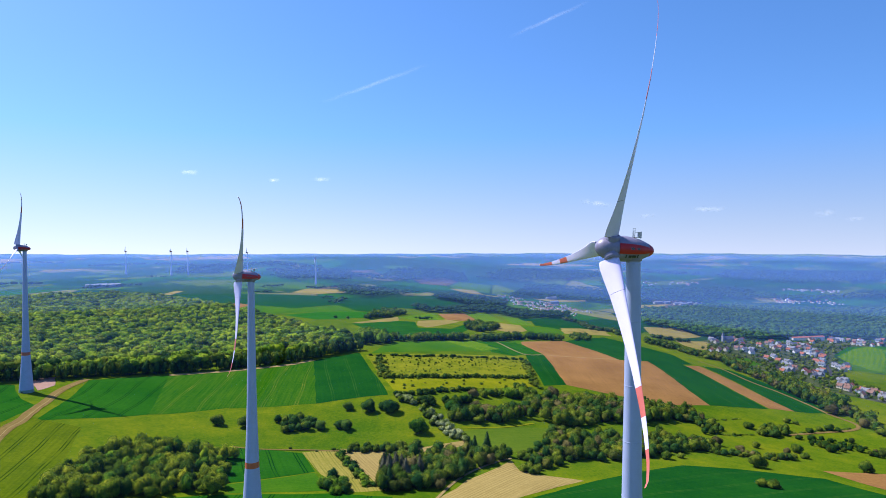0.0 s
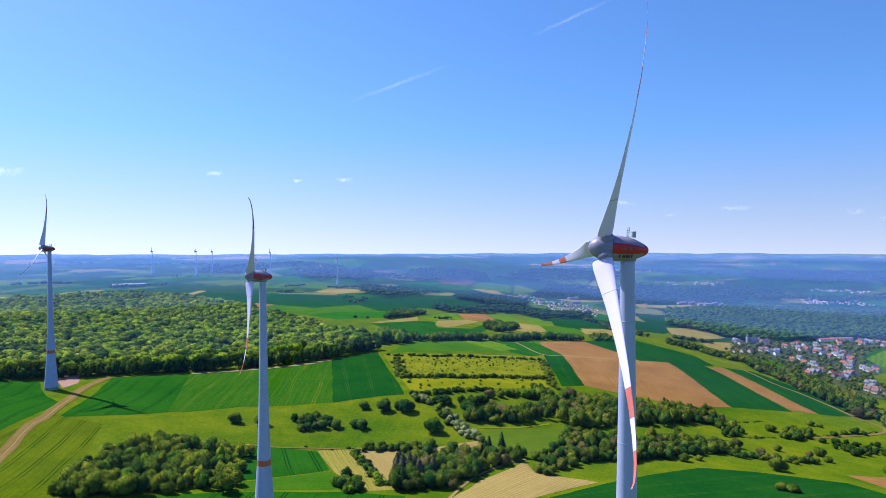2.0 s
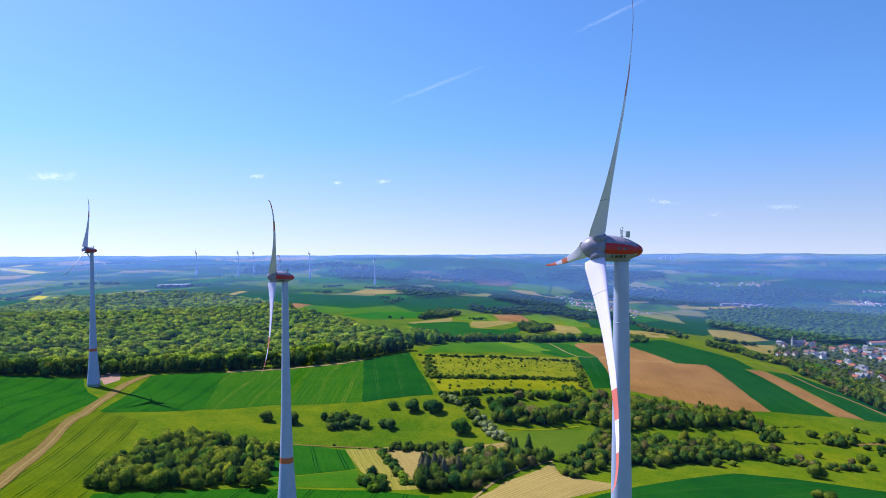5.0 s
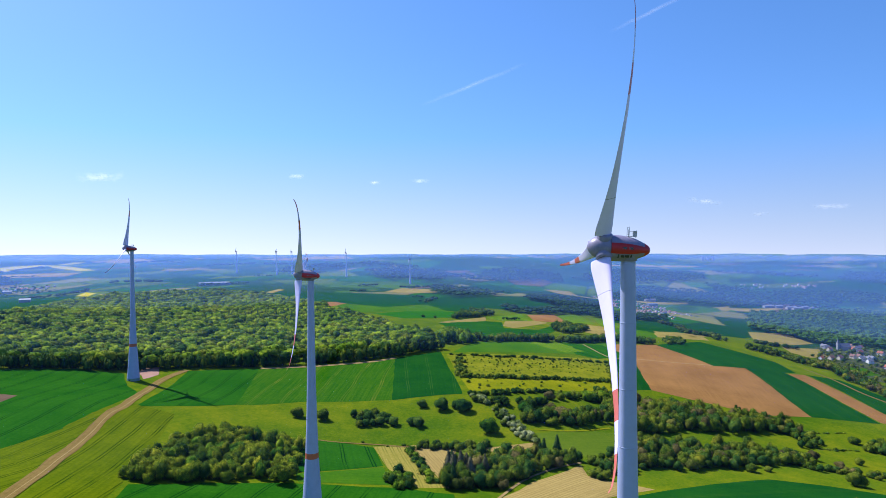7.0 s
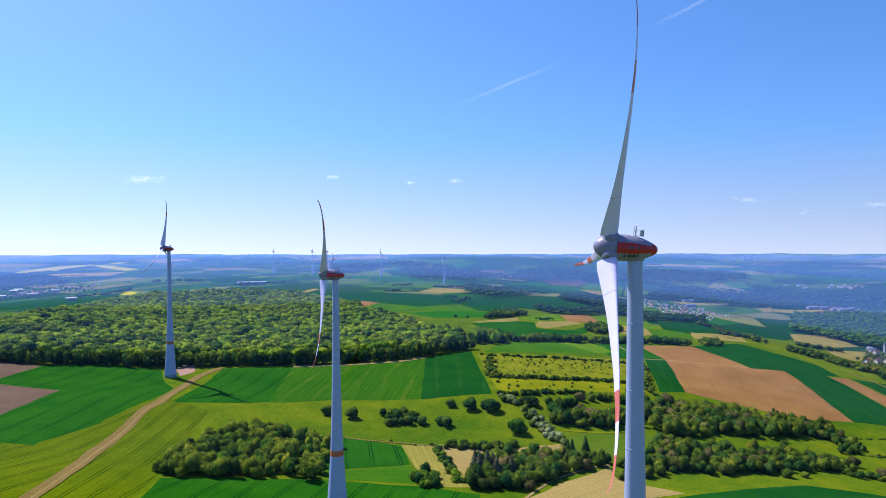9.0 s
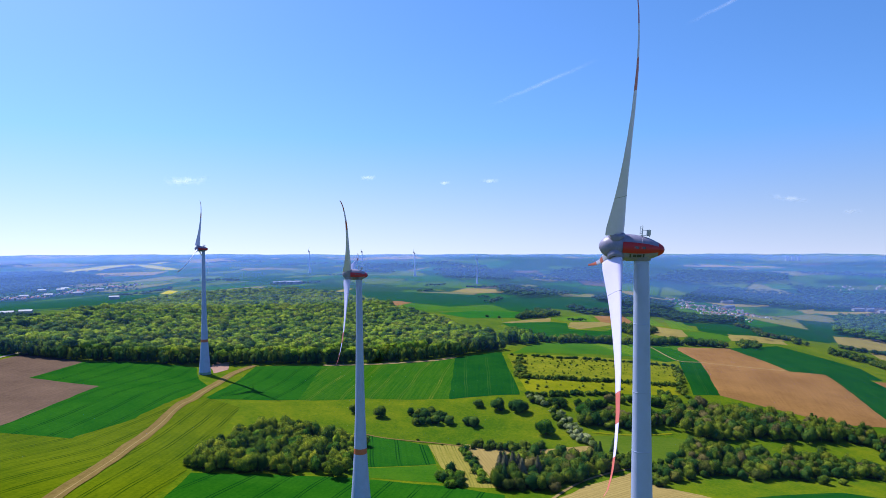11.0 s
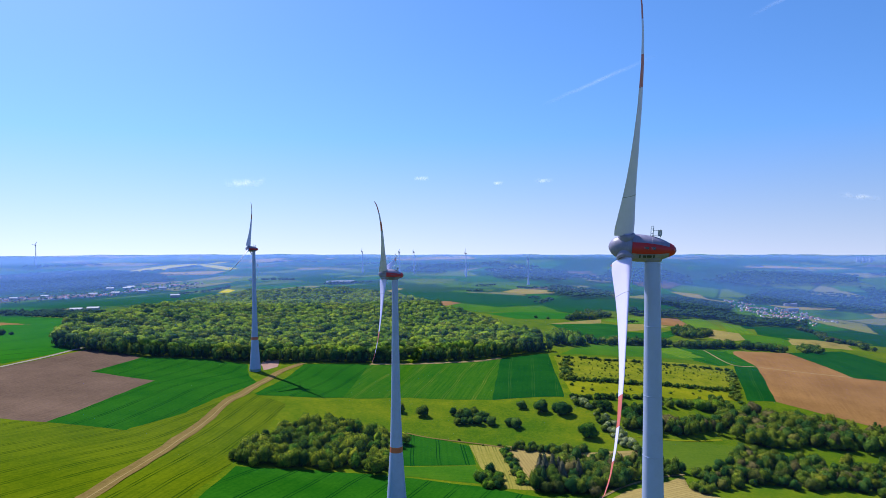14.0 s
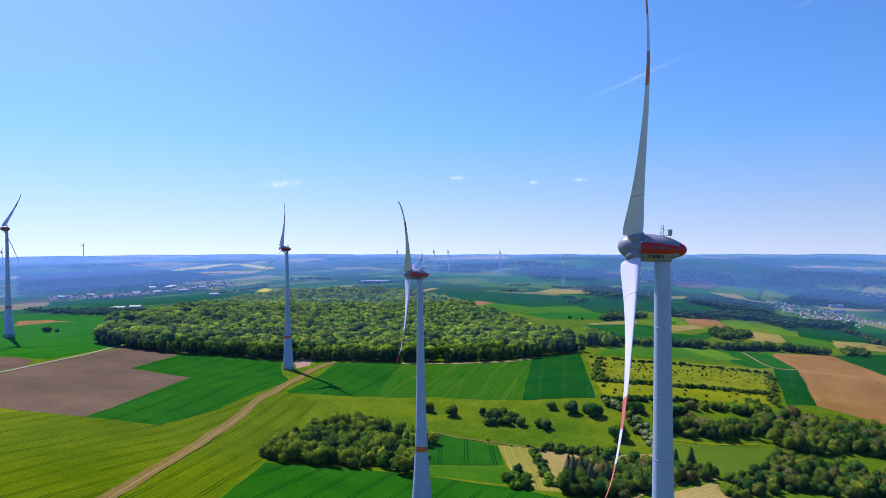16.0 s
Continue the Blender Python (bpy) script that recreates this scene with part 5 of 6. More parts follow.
def turbine(label, x, y, z, azimuth, phase, size=1.0, reach=1.0, fine=True, group="wind turbines", banded=True):
    """A wind turbine of 131 m tower height times size; the rotor faces the azimuth, clockwise from north."""
    thing = tagged(new("wind_turbine"), label, "wind turbine", group)
    thing.matrix_basis = pose(x, y, z) @ Matrix.Diagonal((size, size, size, 1))
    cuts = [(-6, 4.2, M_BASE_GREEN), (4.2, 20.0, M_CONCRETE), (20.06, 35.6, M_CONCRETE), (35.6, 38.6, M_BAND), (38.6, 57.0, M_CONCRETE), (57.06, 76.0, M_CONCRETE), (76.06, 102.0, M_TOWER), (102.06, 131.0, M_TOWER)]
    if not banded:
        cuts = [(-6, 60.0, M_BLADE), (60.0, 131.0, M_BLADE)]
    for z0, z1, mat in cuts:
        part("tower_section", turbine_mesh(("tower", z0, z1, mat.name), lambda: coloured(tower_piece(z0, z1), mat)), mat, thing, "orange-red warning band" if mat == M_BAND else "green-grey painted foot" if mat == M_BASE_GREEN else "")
    if fine:
        for zj in (20.0, 57.0, 76.0, 89.0, 102.0, 117.0, 130.3):
            part("flange_ring", turbine_mesh(("ring", zj), lambda: coloured(smooth(raw_mesh("flange_ring", *lathe([(tower_radius(zj - 0.12), zj - 0.12), (tower_radius(zj) + 0.035, zj - 0.08), (tower_radius(zj) + 0.035, zj + 0.08), (tower_radius(zj + 0.12), zj + 0.12)], 40))), M_CONCRETE)), M_CONCRETE, thing)
        door = part("door", turbine_mesh("door", lambda: _mesh(box_bm(1.3, 0.25, 2.4, (0, -6.3, 1.9), 0.05), M_DARK)), M_DARK, thing, "dark steel entrance door")
    # the axis: x of the head points out of the nose
    head = pose(0, 0, 133.4, 0, 0, 90 - azimuth) @ pose(0, 0, 0, 0, -4, 0) @ pose(5.6, 0, 0.2)
    nac = part("nacelle", turbine_mesh("case", lambda: coloured(smooth(raw_mesh("nacelle", *lathe([(r, s) for s, r in CASE], 40, "x"))), M_NACELLE)), M_NACELLE, thing, "grey egg-shaped housing")
    nac.matrix_basis = head
    for side in (0, 1):
        arc = (-23, 24) if side == 0 else (156, 203)
        band = part("red_stripe", turbine_mesh(("stripe", side), lambda: coloured(smooth(raw_mesh("red_stripe", *lathe([(r + 0.03, s) for s, r in CASE[:-2]], 14, "x", arc))), M_RED)), M_RED, nac, "signal red side stripe")
    part("tail_cone", turbine_mesh("tail", lambda: coloured(smooth(raw_mesh("tail_cone", *lathe([(case_radius(s) + 0.035, s) for s in (-9.0, -9.3, -9.6, -9.9, -10.15, -10.35, -10.48)], 32, "x"))), M_RED)), M_RED, nac, "signal red tail")
    if fine:
        for sj in (-2.9, -5.4, -7.6):
            part("panel_joint", turbine_mesh(("joint", sj), lambda: coloured(smooth(raw_mesh("panel_joint", *lathe([(case_radius(sj) - 0.02, sj - 0.06), (case_radius(sj) + 0.022, sj - 0.03), (case_radius(sj) + 0.022, sj + 0.03), (case_radius(sj) - 0.02, sj + 0.06)], 40, "x"))), M_NACELLE)), M_NACELLE, nac)
        for side in (1, -1):
            for s in (-4.2, -5.6):
                louvre = part("louvre", turbine_mesh(("louvre", s, side), lambda: _mesh(box_bm(1.05, 0.1, 0.55, (s, side * (case_radius(s) + 0.0), 0.15), 0.02), M_DARK)), M_DARK, nac, "dark louvred vent")
                for k in range(3):
                    part("slat", turbine_mesh(("slat", s, side, k), lambda: _mesh(box_bm(0.95, 0.06, 0.05, (s, side * (case_radius(s) + 0.06), -0.03 + 0.18 * k)), M_NACELLE)), M_NACELLE, louvre)
            for k, (w, h) in enumerate(((0.3, 1.15), (0.7, 0.8), (0.95, 0.8), (0.3, 1.05))):
                s = -3.0 - 0.95 * k
                rr = case_radius(s) + 0.03
                bar = part("lettering_bar", turbine_mesh(("bar", k, side), lambda: _mesh(box_bm(w, 0.07, h * 0.8, (s, side * rr, 0), 0.01), M_DARK)), M_DARK, nac, "dark lettering bar")
                bar.matrix_basis = pose(0, 0, 0, -side * 35, 0, 0)
        # mast, light and cooler on the roof
        top = case_radius(-5.2)
        part("roof_platform", turbine_mesh("platform", lambda: _mesh(box_bm(1.9, 1.5, 0.1, (-6.2, 0, top + 0.06), 0.02), M_STEEL)), M_STEEL, nac)
        for k, (dx, dy, hh) in enumerate(((-5.5, 0.4, 2.2), (-5.5, -0.4, 1.6), (-7.0, 0.4, 1.5))):
            part("mast", turbine_mesh(("mast", k), lambda: _mesh(rod_bm((dx, dy, top - 0.2), (dx, dy, top + hh), 0.065), M_STEEL)), M_STEEL, nac, "thin steel mast")
        for k, (a, b) in enumerate((((-5.0, 0.4, top - 0.2), (-5.0, 0.4, top + 2.0)), ((-5.0, 0.4, top + 2.0), (-5.5, 0.4, top + 2.2)), ((-5.0, 0.4, top + 0.5), (-5.5, 0.4, top + 0.5)), ((-5.0, 0.4, top + 1.0), (-5.5, 0.4, top + 1.0)), ((-5.0, 0.4, top + 1.5), (-5.5, 0.4, top + 1.5)))):
            part("ladder_bar", turbine_mesh(("ladder", k), lambda: _mesh(rod_bm(a, b, 0.045), M_STEEL)), M_STEEL, nac)
        part("crossbar", turbine_mesh("crossbar", lambda: _mesh(rod_bm((-5.5, 0.4, top + 1.2), (-7.1, 0.4, top + 1.2), 0.04), M_STEEL)), M_STEEL, nac)
        part("warning_light", turbine_mesh("light", lambda: _mesh(box_bm(0.85, 0.8, 1.25, (-6.9, -0.3, top + 0.75), 0.08), M_STEEL)), M_STEEL, nac, "boxy warning light")
        part("yaw_collar", turbine_mesh("collar", lambda: coloured(smooth(raw_mesh("yaw_collar", *lathe([(1.66, -3.75), (1.92, -3.66), (1.96, -2.7), (2.15, -1.9)], 36))), M_NACELLE)), M_NACELLE, thing).matrix_basis = pose(0, 0, 134.6)
    spin = part("spinner", turbine_mesh("spinner", lambda: coloured(smooth(raw_mesh("spinner", *lathe([(r, s) for s, r in HOUSING], 40, "x"))), M_NACELLE)), M_NACELLE, thing, "grey rounded rotor hub")
    spin.matrix_basis = head
    for k in range(3):
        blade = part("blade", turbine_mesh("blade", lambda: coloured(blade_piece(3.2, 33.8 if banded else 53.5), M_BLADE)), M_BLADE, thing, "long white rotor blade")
        # phase 0 points up and turns clockwise as seen against the nose
        blade.matrix_basis = head @ pose(0, 0, 0, phase + 120 * k, 0, 0) @ Matrix.Diagonal((1, 1, reach, 1))
        part("root_collar", turbine_mesh("root", lambda: coloured(smooth(raw_mesh("root_collar", *lathe([(1.78, 2.0), (1.78, 3.05), (1.66, 3.2), (1.3, 3.42)], 28))), M_NACELLE)), M_NACELLE, blade)
        if banded:
            for r0, r1, mat in ((33.8, 40.0, M_RED_SUNLIT), (40.0, 46.3, M_BLADE), (46.3, 53.4, M_RED_SUNLIT)):
                part("blade_band", turbine_mesh(("band", r0), lambda: coloured(blade_piece(r0, r1), mat)), mat, blade, "red warning band" if mat == M_RED_SUNLIT else "")
        if fine:
            part("blade_joint", turbine_mesh("seam", lambda: coloured(_seam(), M_DARK)), M_DARK, blade)
    return thing


def _mesh(bm, material):
    me = bpy.data.meshes.new("piece")
    bm.to_mesh(me)
    bm.free()
    me.materials.append(material)
    return me


def _seam():
    """A thin dark joint round the blade twelve metres out."""
    v, f = [], []
    for r in (11.7, 11.78):
        ring = np.array(blade_section(r, np.interp(r, [c[0] for c in CHORD], [c[1] for c in CHORD]), 0.295))
        mid = ring.mean(0)
        v += [tuple(mid + (q - mid) * 1.012) for q in ring]
    for k in range(20):
        j = (k + 1) % 20
        f.append((k, j, 20 + j, 20 + k))
    return raw_mesh("seam", v, f)


TALL = "tall white wind turbine with red nacelle stripe and red-banded blades"
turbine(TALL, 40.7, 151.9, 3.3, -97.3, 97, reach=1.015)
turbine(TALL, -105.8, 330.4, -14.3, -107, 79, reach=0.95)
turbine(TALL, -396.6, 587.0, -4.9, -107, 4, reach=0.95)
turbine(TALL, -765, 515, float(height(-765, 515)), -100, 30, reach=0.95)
for x, y, s, ph in ((-1162, 2252, 0.6, 10), (-982, 2207, 0.61, 50), (-944, 2254, 0.6, 80), (-704, 2160, 0.61, 0), (-421, 1916, 0.56, 100), (-3330, 2525, 0.82, 40), (-2860, 1789, 0.85, 20)):
    turbine("distant slim white wind turbine on the plateau", x, y, float(height(x, y)), -105, ph, s, 0.8, False, "far wind turbines", False)

# ---- houses ----
VILLAGE_UPPER = [(523, 1355), (521, 1340), (522, 1327), (575, 1365), (584, 1381), (596, 1389), (589, 1407), (584, 1353), (609, 1410), (579, 1340), (456, 1184), (503, 1232), (481, 1210), (541, 1275), (561, 1270), (556, 1287), (549, 1261), (556, 1246), (574, 1283), (705, 1360), (641, 1331), (731, 1372), (717, 1346), (707, 1386), (669, 1368), (649, 1381), (709, 1410), (663, 1396), (724, 1399), (691, 1347), (680, 1339), (720, 1328), (670, 1409), (689, 1369), (701, 1326), (643, 1346), (739, 1394), (621, 1354), (723, 1383), (657, 1344), (718, 1359), (676, 1390), (670, 1355)]
VILLAGE_MIDDLE = [(666, 1299), (676, 1309), (698, 1308), (713, 1297), (702, 1271), (694, 1285), (711, 1282), (665, 1324), (714, 1314), (674, 1288), (568, 1208), (567, 1119), (558, 1109), (579, 1149), (578, 1163), (593, 1176), (524, 1062), (591, 1231), (581, 1192), (551, 1090), (539, 1082), (595, 1189), (578, 1130), (598, 1084), (591, 1097), (633, 1142), (588, 1074), (618, 1122), (602, 1107), (587, 1115), (579, 1089), (572, 1057), (787, 1495), (786, 1473), (773, 1438), (785, 1455), (685, 1185), (709, 1205), (684, 1168), (687, 1201), (703, 1187), (668, 1228), (670, 1215), (686, 1239), (663, 1200)]
VILLAGE_LOWER = [(582, 940), (601, 951), (552, 899), (582, 901), (561, 918), (605, 1039), (562, 950), (589, 1007), (581, 927), (619, 1053), (590, 960), (578, 993), (562, 968), (592, 912), (593, 993), (596, 933), (597, 1026), (564, 931), (576, 974), (575, 890), (843, 1487), (881, 1465), (857, 1488), (824, 1452), (837, 1458), (943, 1481), (891, 1421), (869, 1429), (896, 1465), (885, 1437)]
VILLAGE_EDGE = [(850, 1501), (859, 1475), (960, 1493), (829, 1469), (864, 1442), (917, 1434), (876, 1479), (906, 1490), (623, 880), (582, 857), (610, 903), (615, 868), (605, 856), (590, 883), (593, 848), (607, 926), (600, 869), (607, 881), (986, 1489), (1017, 1458), (962, 1439), (965, 1472), (989, 1430), (1003, 1458), (1004, 1412), (979, 1441)]
TOWN_VALLEY = [(178, 1899), (229, 1818), (149, 2002), (189, 1897), (242, 1656), (158, 1841), (212, 1750), (151, 1925), (165, 1771), (202, 1732), (243, 1738), (230, 1617), (249, 1714), (186, 1908), (212, 1723), (189, 1802), (222, 1731), (257, 1597), (206, 1647), (274, 1653), (213, 1643), (216, 1818), (273, 1758), (246, 1740), (185, 1800), (151, 2021), (291, 1782), (328, 1759), (237, 1906), (190, 1998), (284, 1884), (309, 1763), (322, 1814), (278, 1866), (278, 1818), (270, 1849), (226, 1889), (284, 1925), (271, 1956), (296, 1895)]
TOWN_PLATEAU = [(-1434, 1419), (-1424, 1283), (-1650, 1202), (-1448, 1656), (-1468, 1431), (-1463, 1285), (-1451, 1266), (-1624, 1197), (-1447, 1266), (-1525, 1279), (-1494, 1506), (-1455, 1304), (-1495, 1609), (-1450, 1456), (-1524, 1267), (-1487, 1227), (-1510, 1230), (-1462, 1462), (-1549, 1218), (-1506, 1290), (-1403, 1290), (-1520, 1213), (-1452, 1608), (-1456, 1674), (-1438, 1497), (-1459, 1387), (-1518, 1263), (-1524, 1327), (-1403, 1567), (-1435, 1601), (-1695, 1240), (-1468, 1286), (-1421, 1315), (-1426, 1270), (-1443, 1363), (-1495, 1233), (-1488, 1215), (-1514, 1611), (-1491, 1484), (-1495, 1280), (-1416, 1304), (-1731, 1243), (-1538, 1203), (-1480, 1590), (-1490, 1309), (-1469, 1465), (-1583, 1294), (-1447, 1403)]
SHEDS_PLATEAU = [(-1648, 1207), (-1599, 1259), (-1471, 1301), (-1415, 1324), (-1560, 1496), (-1587, 1536), (-1363, 1364), (-1618, 1486), (-1398, 1473), (-1110, 1220), (-1028, 923), (-1047, 902)]
SHEDS_VALLEY = [(658, 2158), (689, 2168), (721, 2151), (766, 2175), (791, 2168), (736, 2142), (297, 2091), (284, 1945)]
SHEDS_FIELD = [(-956, 1671), (-946, 1679), (-936, 1688), (-917, 1685), (-902, 1695)]
CHURCH = [(562, 1367)]
SCHOOL = [(746, 1475), (827, 1496)]
FAR_TOWN_RIGHT = [(1258, 2510), (1345, 2477), (1361, 2442), (1294, 2476), (1316, 2491), (1279, 2480), (1262, 2504), (1383, 2432), (1385, 2438), (1291, 2467), (1339, 2437), (1344, 2454), (1132, 2311), (1141, 2302), (1084, 2249), (1096, 2243), (1118, 2259), (1244, 2190), (1205, 2186), (1186, 2254), (1246, 2235), (1131, 2226), (1130, 2278), (1200, 2225), (1149, 2255), (1141, 2240), (1252, 2170), (1115, 2249), (925, 2663), (941, 2697), (755, 2618), (870, 2658), (782, 2687), (900, 2695), (952, 2679), (919, 2629), (898, 2695), (737, 2661)]


def gable_meshes(kind, lx, ly, wall, roof, wall_mat, roof_mat):
    bm = bmesh.new()
    b = [bm.verts.new((sx * lx / 2, sy * ly / 2, z)) for z in (-3, wall) for sx, sy in ((-1, -1), (1, -1), (1, 1), (-1, 1))]
    g = [bm.verts.new((sx * lx / 2, 0, wall + roof)) for sx in (-1, 1)]
    for f in ((0, 1, 5, 4), (2, 3, 7, 6)):
        bm.faces.new([b[i] for i in f])
    bm.faces.new((b[1], b[2], b[6], g[1], b[5]))
    bm.faces.new((b[3], b[0], b[4], g[0], b[7]))
    walls = _mesh(bm, wall_mat)
    bm = bmesh.new()
    o, e = 0.45, 0.5
    for s in (-1, 1):
        lo, hi = wall - roof * 2 * o / ly, wall + roof
        q = [bm.verts.new(p) for p in ((-lx / 2 - e, s * (ly / 2 + o), lo), (lx / 2 + e, s * (ly / 2 + o), lo), (lx / 2 + e, 0, hi), (-lx / 2 - e, 0, hi))]
        t = [bm.verts.new(v.co + Vector((0, 0, 0.3))) for v in q]
        for f in ((q[0], q[1], q[2], q[3]), (t[3], t[2], t[1], t[0]), (q[0], t[0], t[1], q[1]), (q[1], t[1], t[2], q[2]), (q[3], q[2], t[2], t[3]), (q[0], q[3], t[3], t[0])):
            bm.faces.new(f)
    bmesh.ops.recalc_face_normals(bm, faces=bm.faces[:])
    return walls, _mesh(bm, roof_mat)


def make_house(name, label, category, group, lx, ly, wall, roof, wm, rm, windows=True, chimney=True):
    thing = tagged(new(name), label, category, group)
    w, r = gable_meshes(name, lx, ly, wall, roof, wm, rm)
    part("wall", w, wm, thing)
    part("roof", r, rm, thing)
    if chimney:
        part("chimney", box_bm(0.7, 0.7, 1.8, (lx * 0.2, ly * 0.12, wall + roof)), M_ROOF[1], thing)
    if windows:
        pane = _mesh(box_bm(1.1, 0.16, 1.3), M_GLASS)
        for s in (-1, 1):
            for k in range(3):
                o = part("window", pane, M_GLASS, thing)
                o.matrix_basis = pose((k - 1) * lx * 0.3, s * (ly / 2 + 0.02), wall * 0.62)
    return thing


HOUSES = []
hr = random.Random(5)
for k, (wm, rm, words) in enumerate(((0, 0, "white plastered house with a red tiled roof"), (1, 1, "cream plastered house with a brown tiled roof"), (0, 2, "white plastered house with a grey slate roof"), (2, 0, "grey plastered house with a red tiled roof"), (1, 0, "cream plastered house with a red tiled roof"), (2, 2, "grey plastered house with a grey slate roof"))):
    HOUSES.append((words, wm, rm, 9 + 1.1 * k, 8.0 + 0.5 * (k % 3), 5.0 + 0.6 * (k % 3), 3.6 + 0.4 * (k % 2)))


def settle(places, group, size=1.0, windows=True):
    made = {}
    for x, y in places:
        k = hr.choice((0, 0, 1, 1, 2, 2, 2, 3, 4, 5, 5))
        m = pose(x, y, float(height(x, y)) + 0.2, 0, 0, hr.choice((20, 35, 110, 125)) + hr.uniform(-8, 8))
        if k in made:
            copy_thing(made[k], m)
        else:
            words, wm, rm, lx, ly, wall, roof = HOUSES[k]
            made[k] = make_house("house", words, "house", group, lx * size, ly * size, wall * size, roof * size, M_PLASTER[wm], M_ROOF[rm], windows, windows)
            made[k].matrix_basis = m


for places in (VILLAGE_UPPER, VILLAGE_MIDDLE, VILLAGE_LOWER, VILLAGE_EDGE):
    settle(places, "village houses", 0.84)


def far_town(places, label, size, more):
    """Small gabled houses far off, joined into one mesh: plaster walls, tiled and slated roofs."""
    verts, faces, index = [], [], []
    spots = [(x + hr.uniform(-26, 26), y + hr.uniform(-26, 26)) for x, y in places for _ in range(more)]
    for x, y in spots:
        a, z = radians(hr.choice((20, 110)) + hr.uniform(-12, 12)), float(height(x, y))
        lx, ly, wall, top = (v * size * hr.uniform(0.8, 1.25) for v in (5.5, 4.4, 3.6, 8.2))
        k, tone = len(verts), hr.choice((0, 1, 1, 2, 2, 2, 2))
        roof = hr.choice((3, 3, 4, 4, 5, 5))
        for px, py, pz in [(sx * lx, sy * ly, h) for h in (-2, wall) for sx, sy in ((-1, -1), (1, -1), (1, 1), (-1, 1))] + [(-lx, 0, top), (lx, 0, top)]:
            verts.append((x + px * math.cos(a) - py * math.sin(a), y + px * math.sin(a) + py * math.cos(a), z + pz))
        for f, m in (((0, 1, 5), tone), ((0, 5, 4), tone), ((1, 2, 6), tone), ((1, 6, 5), tone), ((2, 3, 7), tone), ((2, 7, 6), tone), ((3, 0, 4), tone), ((3, 4, 7), tone), ((4, 8, 7), tone), ((5, 6, 9), tone), ((4, 5, 9), roof), ((4, 9, 8), roof), ((6, 7, 8), roof), ((6, 8, 9), roof)):
            faces.append([k + i for i in f])
            index.append(m)
    tagged(new("far_houses", raw_mesh("far_houses", verts, faces, M_PLASTER + M_ROOF, index)), label, "houses", kind="stuff")


far_town(TOWN_VALLEY, "clustered grey and cream houses of a valley town", 0.42, 6)
far_town(TOWN_PLATEAU, "scattered pale houses of a plateau town", 0.55, 4)
far_town(FAR_TOWN_RIGHT, "pale distant houses of a hazy far town", 0.5, 4)


def sheds(places, group, lx, ly):
    first = None
    for x, y in places:
        m = pose(x, y, float(height(x, y)) + 0.2, 0, 0, hr.uniform(15, 45))
        if first:
            copy_thing(first, m)
        else:
            first = make_house("shed", "long white metal-roofed commercial shed", "shed", group, lx, ly, 6, 2.2, M_PLASTER[2], M_SHED, False, False)
            first.matrix_basis = m


sheds(SHEDS_PLATEAU, "sheds of the plateau town", 21, 9)
sheds(SHEDS_VALLEY, "sheds in the valley", 34, 11)
sheds(SHEDS_FIELD, "glasshouse sheds by a far hedge", 24, 14)

(cx0, cy0), = CHURCH
church = make_house("church", "stone village church with a slate roof and spire", "church", "", 22, 10, 7, 6, M_PLASTER[2], M_ROOF[2], False, False)
part("church_tower", box_bm(4.6, 4.6, 16, (-13, 0, 6)), M_PLASTER[2], church, "square stone tower")
bm = bmesh.new()
bmesh.ops.create_cone(bm, cap_ends=True, segments=4, radius1=3.4, radius2=0.1, depth=8, matrix=pose(-13, 0, 18, 0, 0, 45))
part("spire", bm, M_ROOF[2], church, "pointed slate spire")
church.matrix_basis = pose(cx0, cy0, float(height(cx0, cy0)), 0, 0, 20)
(sx0, sy0), (sx1, sy1) = SCHOOL
school = make_house("school_building", "long white building with a flat red roof", "building", "", math.hypot(sx1 - sx0, sy1 - sy0), 14, 7, 1.6, M_PLASTER[0], M_ROOF[0], False, False)
school.matrix_basis = pose((sx0 + sx1) / 2, (sy0 + sy1) / 2, float(height((sx0 + sx1) / 2, (sy0 + sy1) / 2)), 0, 0, math.degrees(math.atan2(sy1 - sy0, sx1 - sx0)))

# cooling towers on the far ridge
shell = smooth(raw_mesh("cooling_shell", *lathe([(16, -20), (14.5, 0), (12.5, 14), (11, 24), (10.6, 30), (11.2, 37), (11.8, 40)], 32), [M_PLASTER[2]]))
for k, (x, y) in enumerate(((863, 4119), (891, 4112), (920, 4104))):
    t = tagged(new("cooling_tower"), "pale concrete cooling tower on the horizon", "cooling tower", "cooling towers")
    part("shell", shell, M_PLASTER[2], t)
    t.matrix_basis = pose(x, y, float(height(x, y)) + 2) @ Matrix.Diagonal((0.62, 0.62, 0.62, 1))

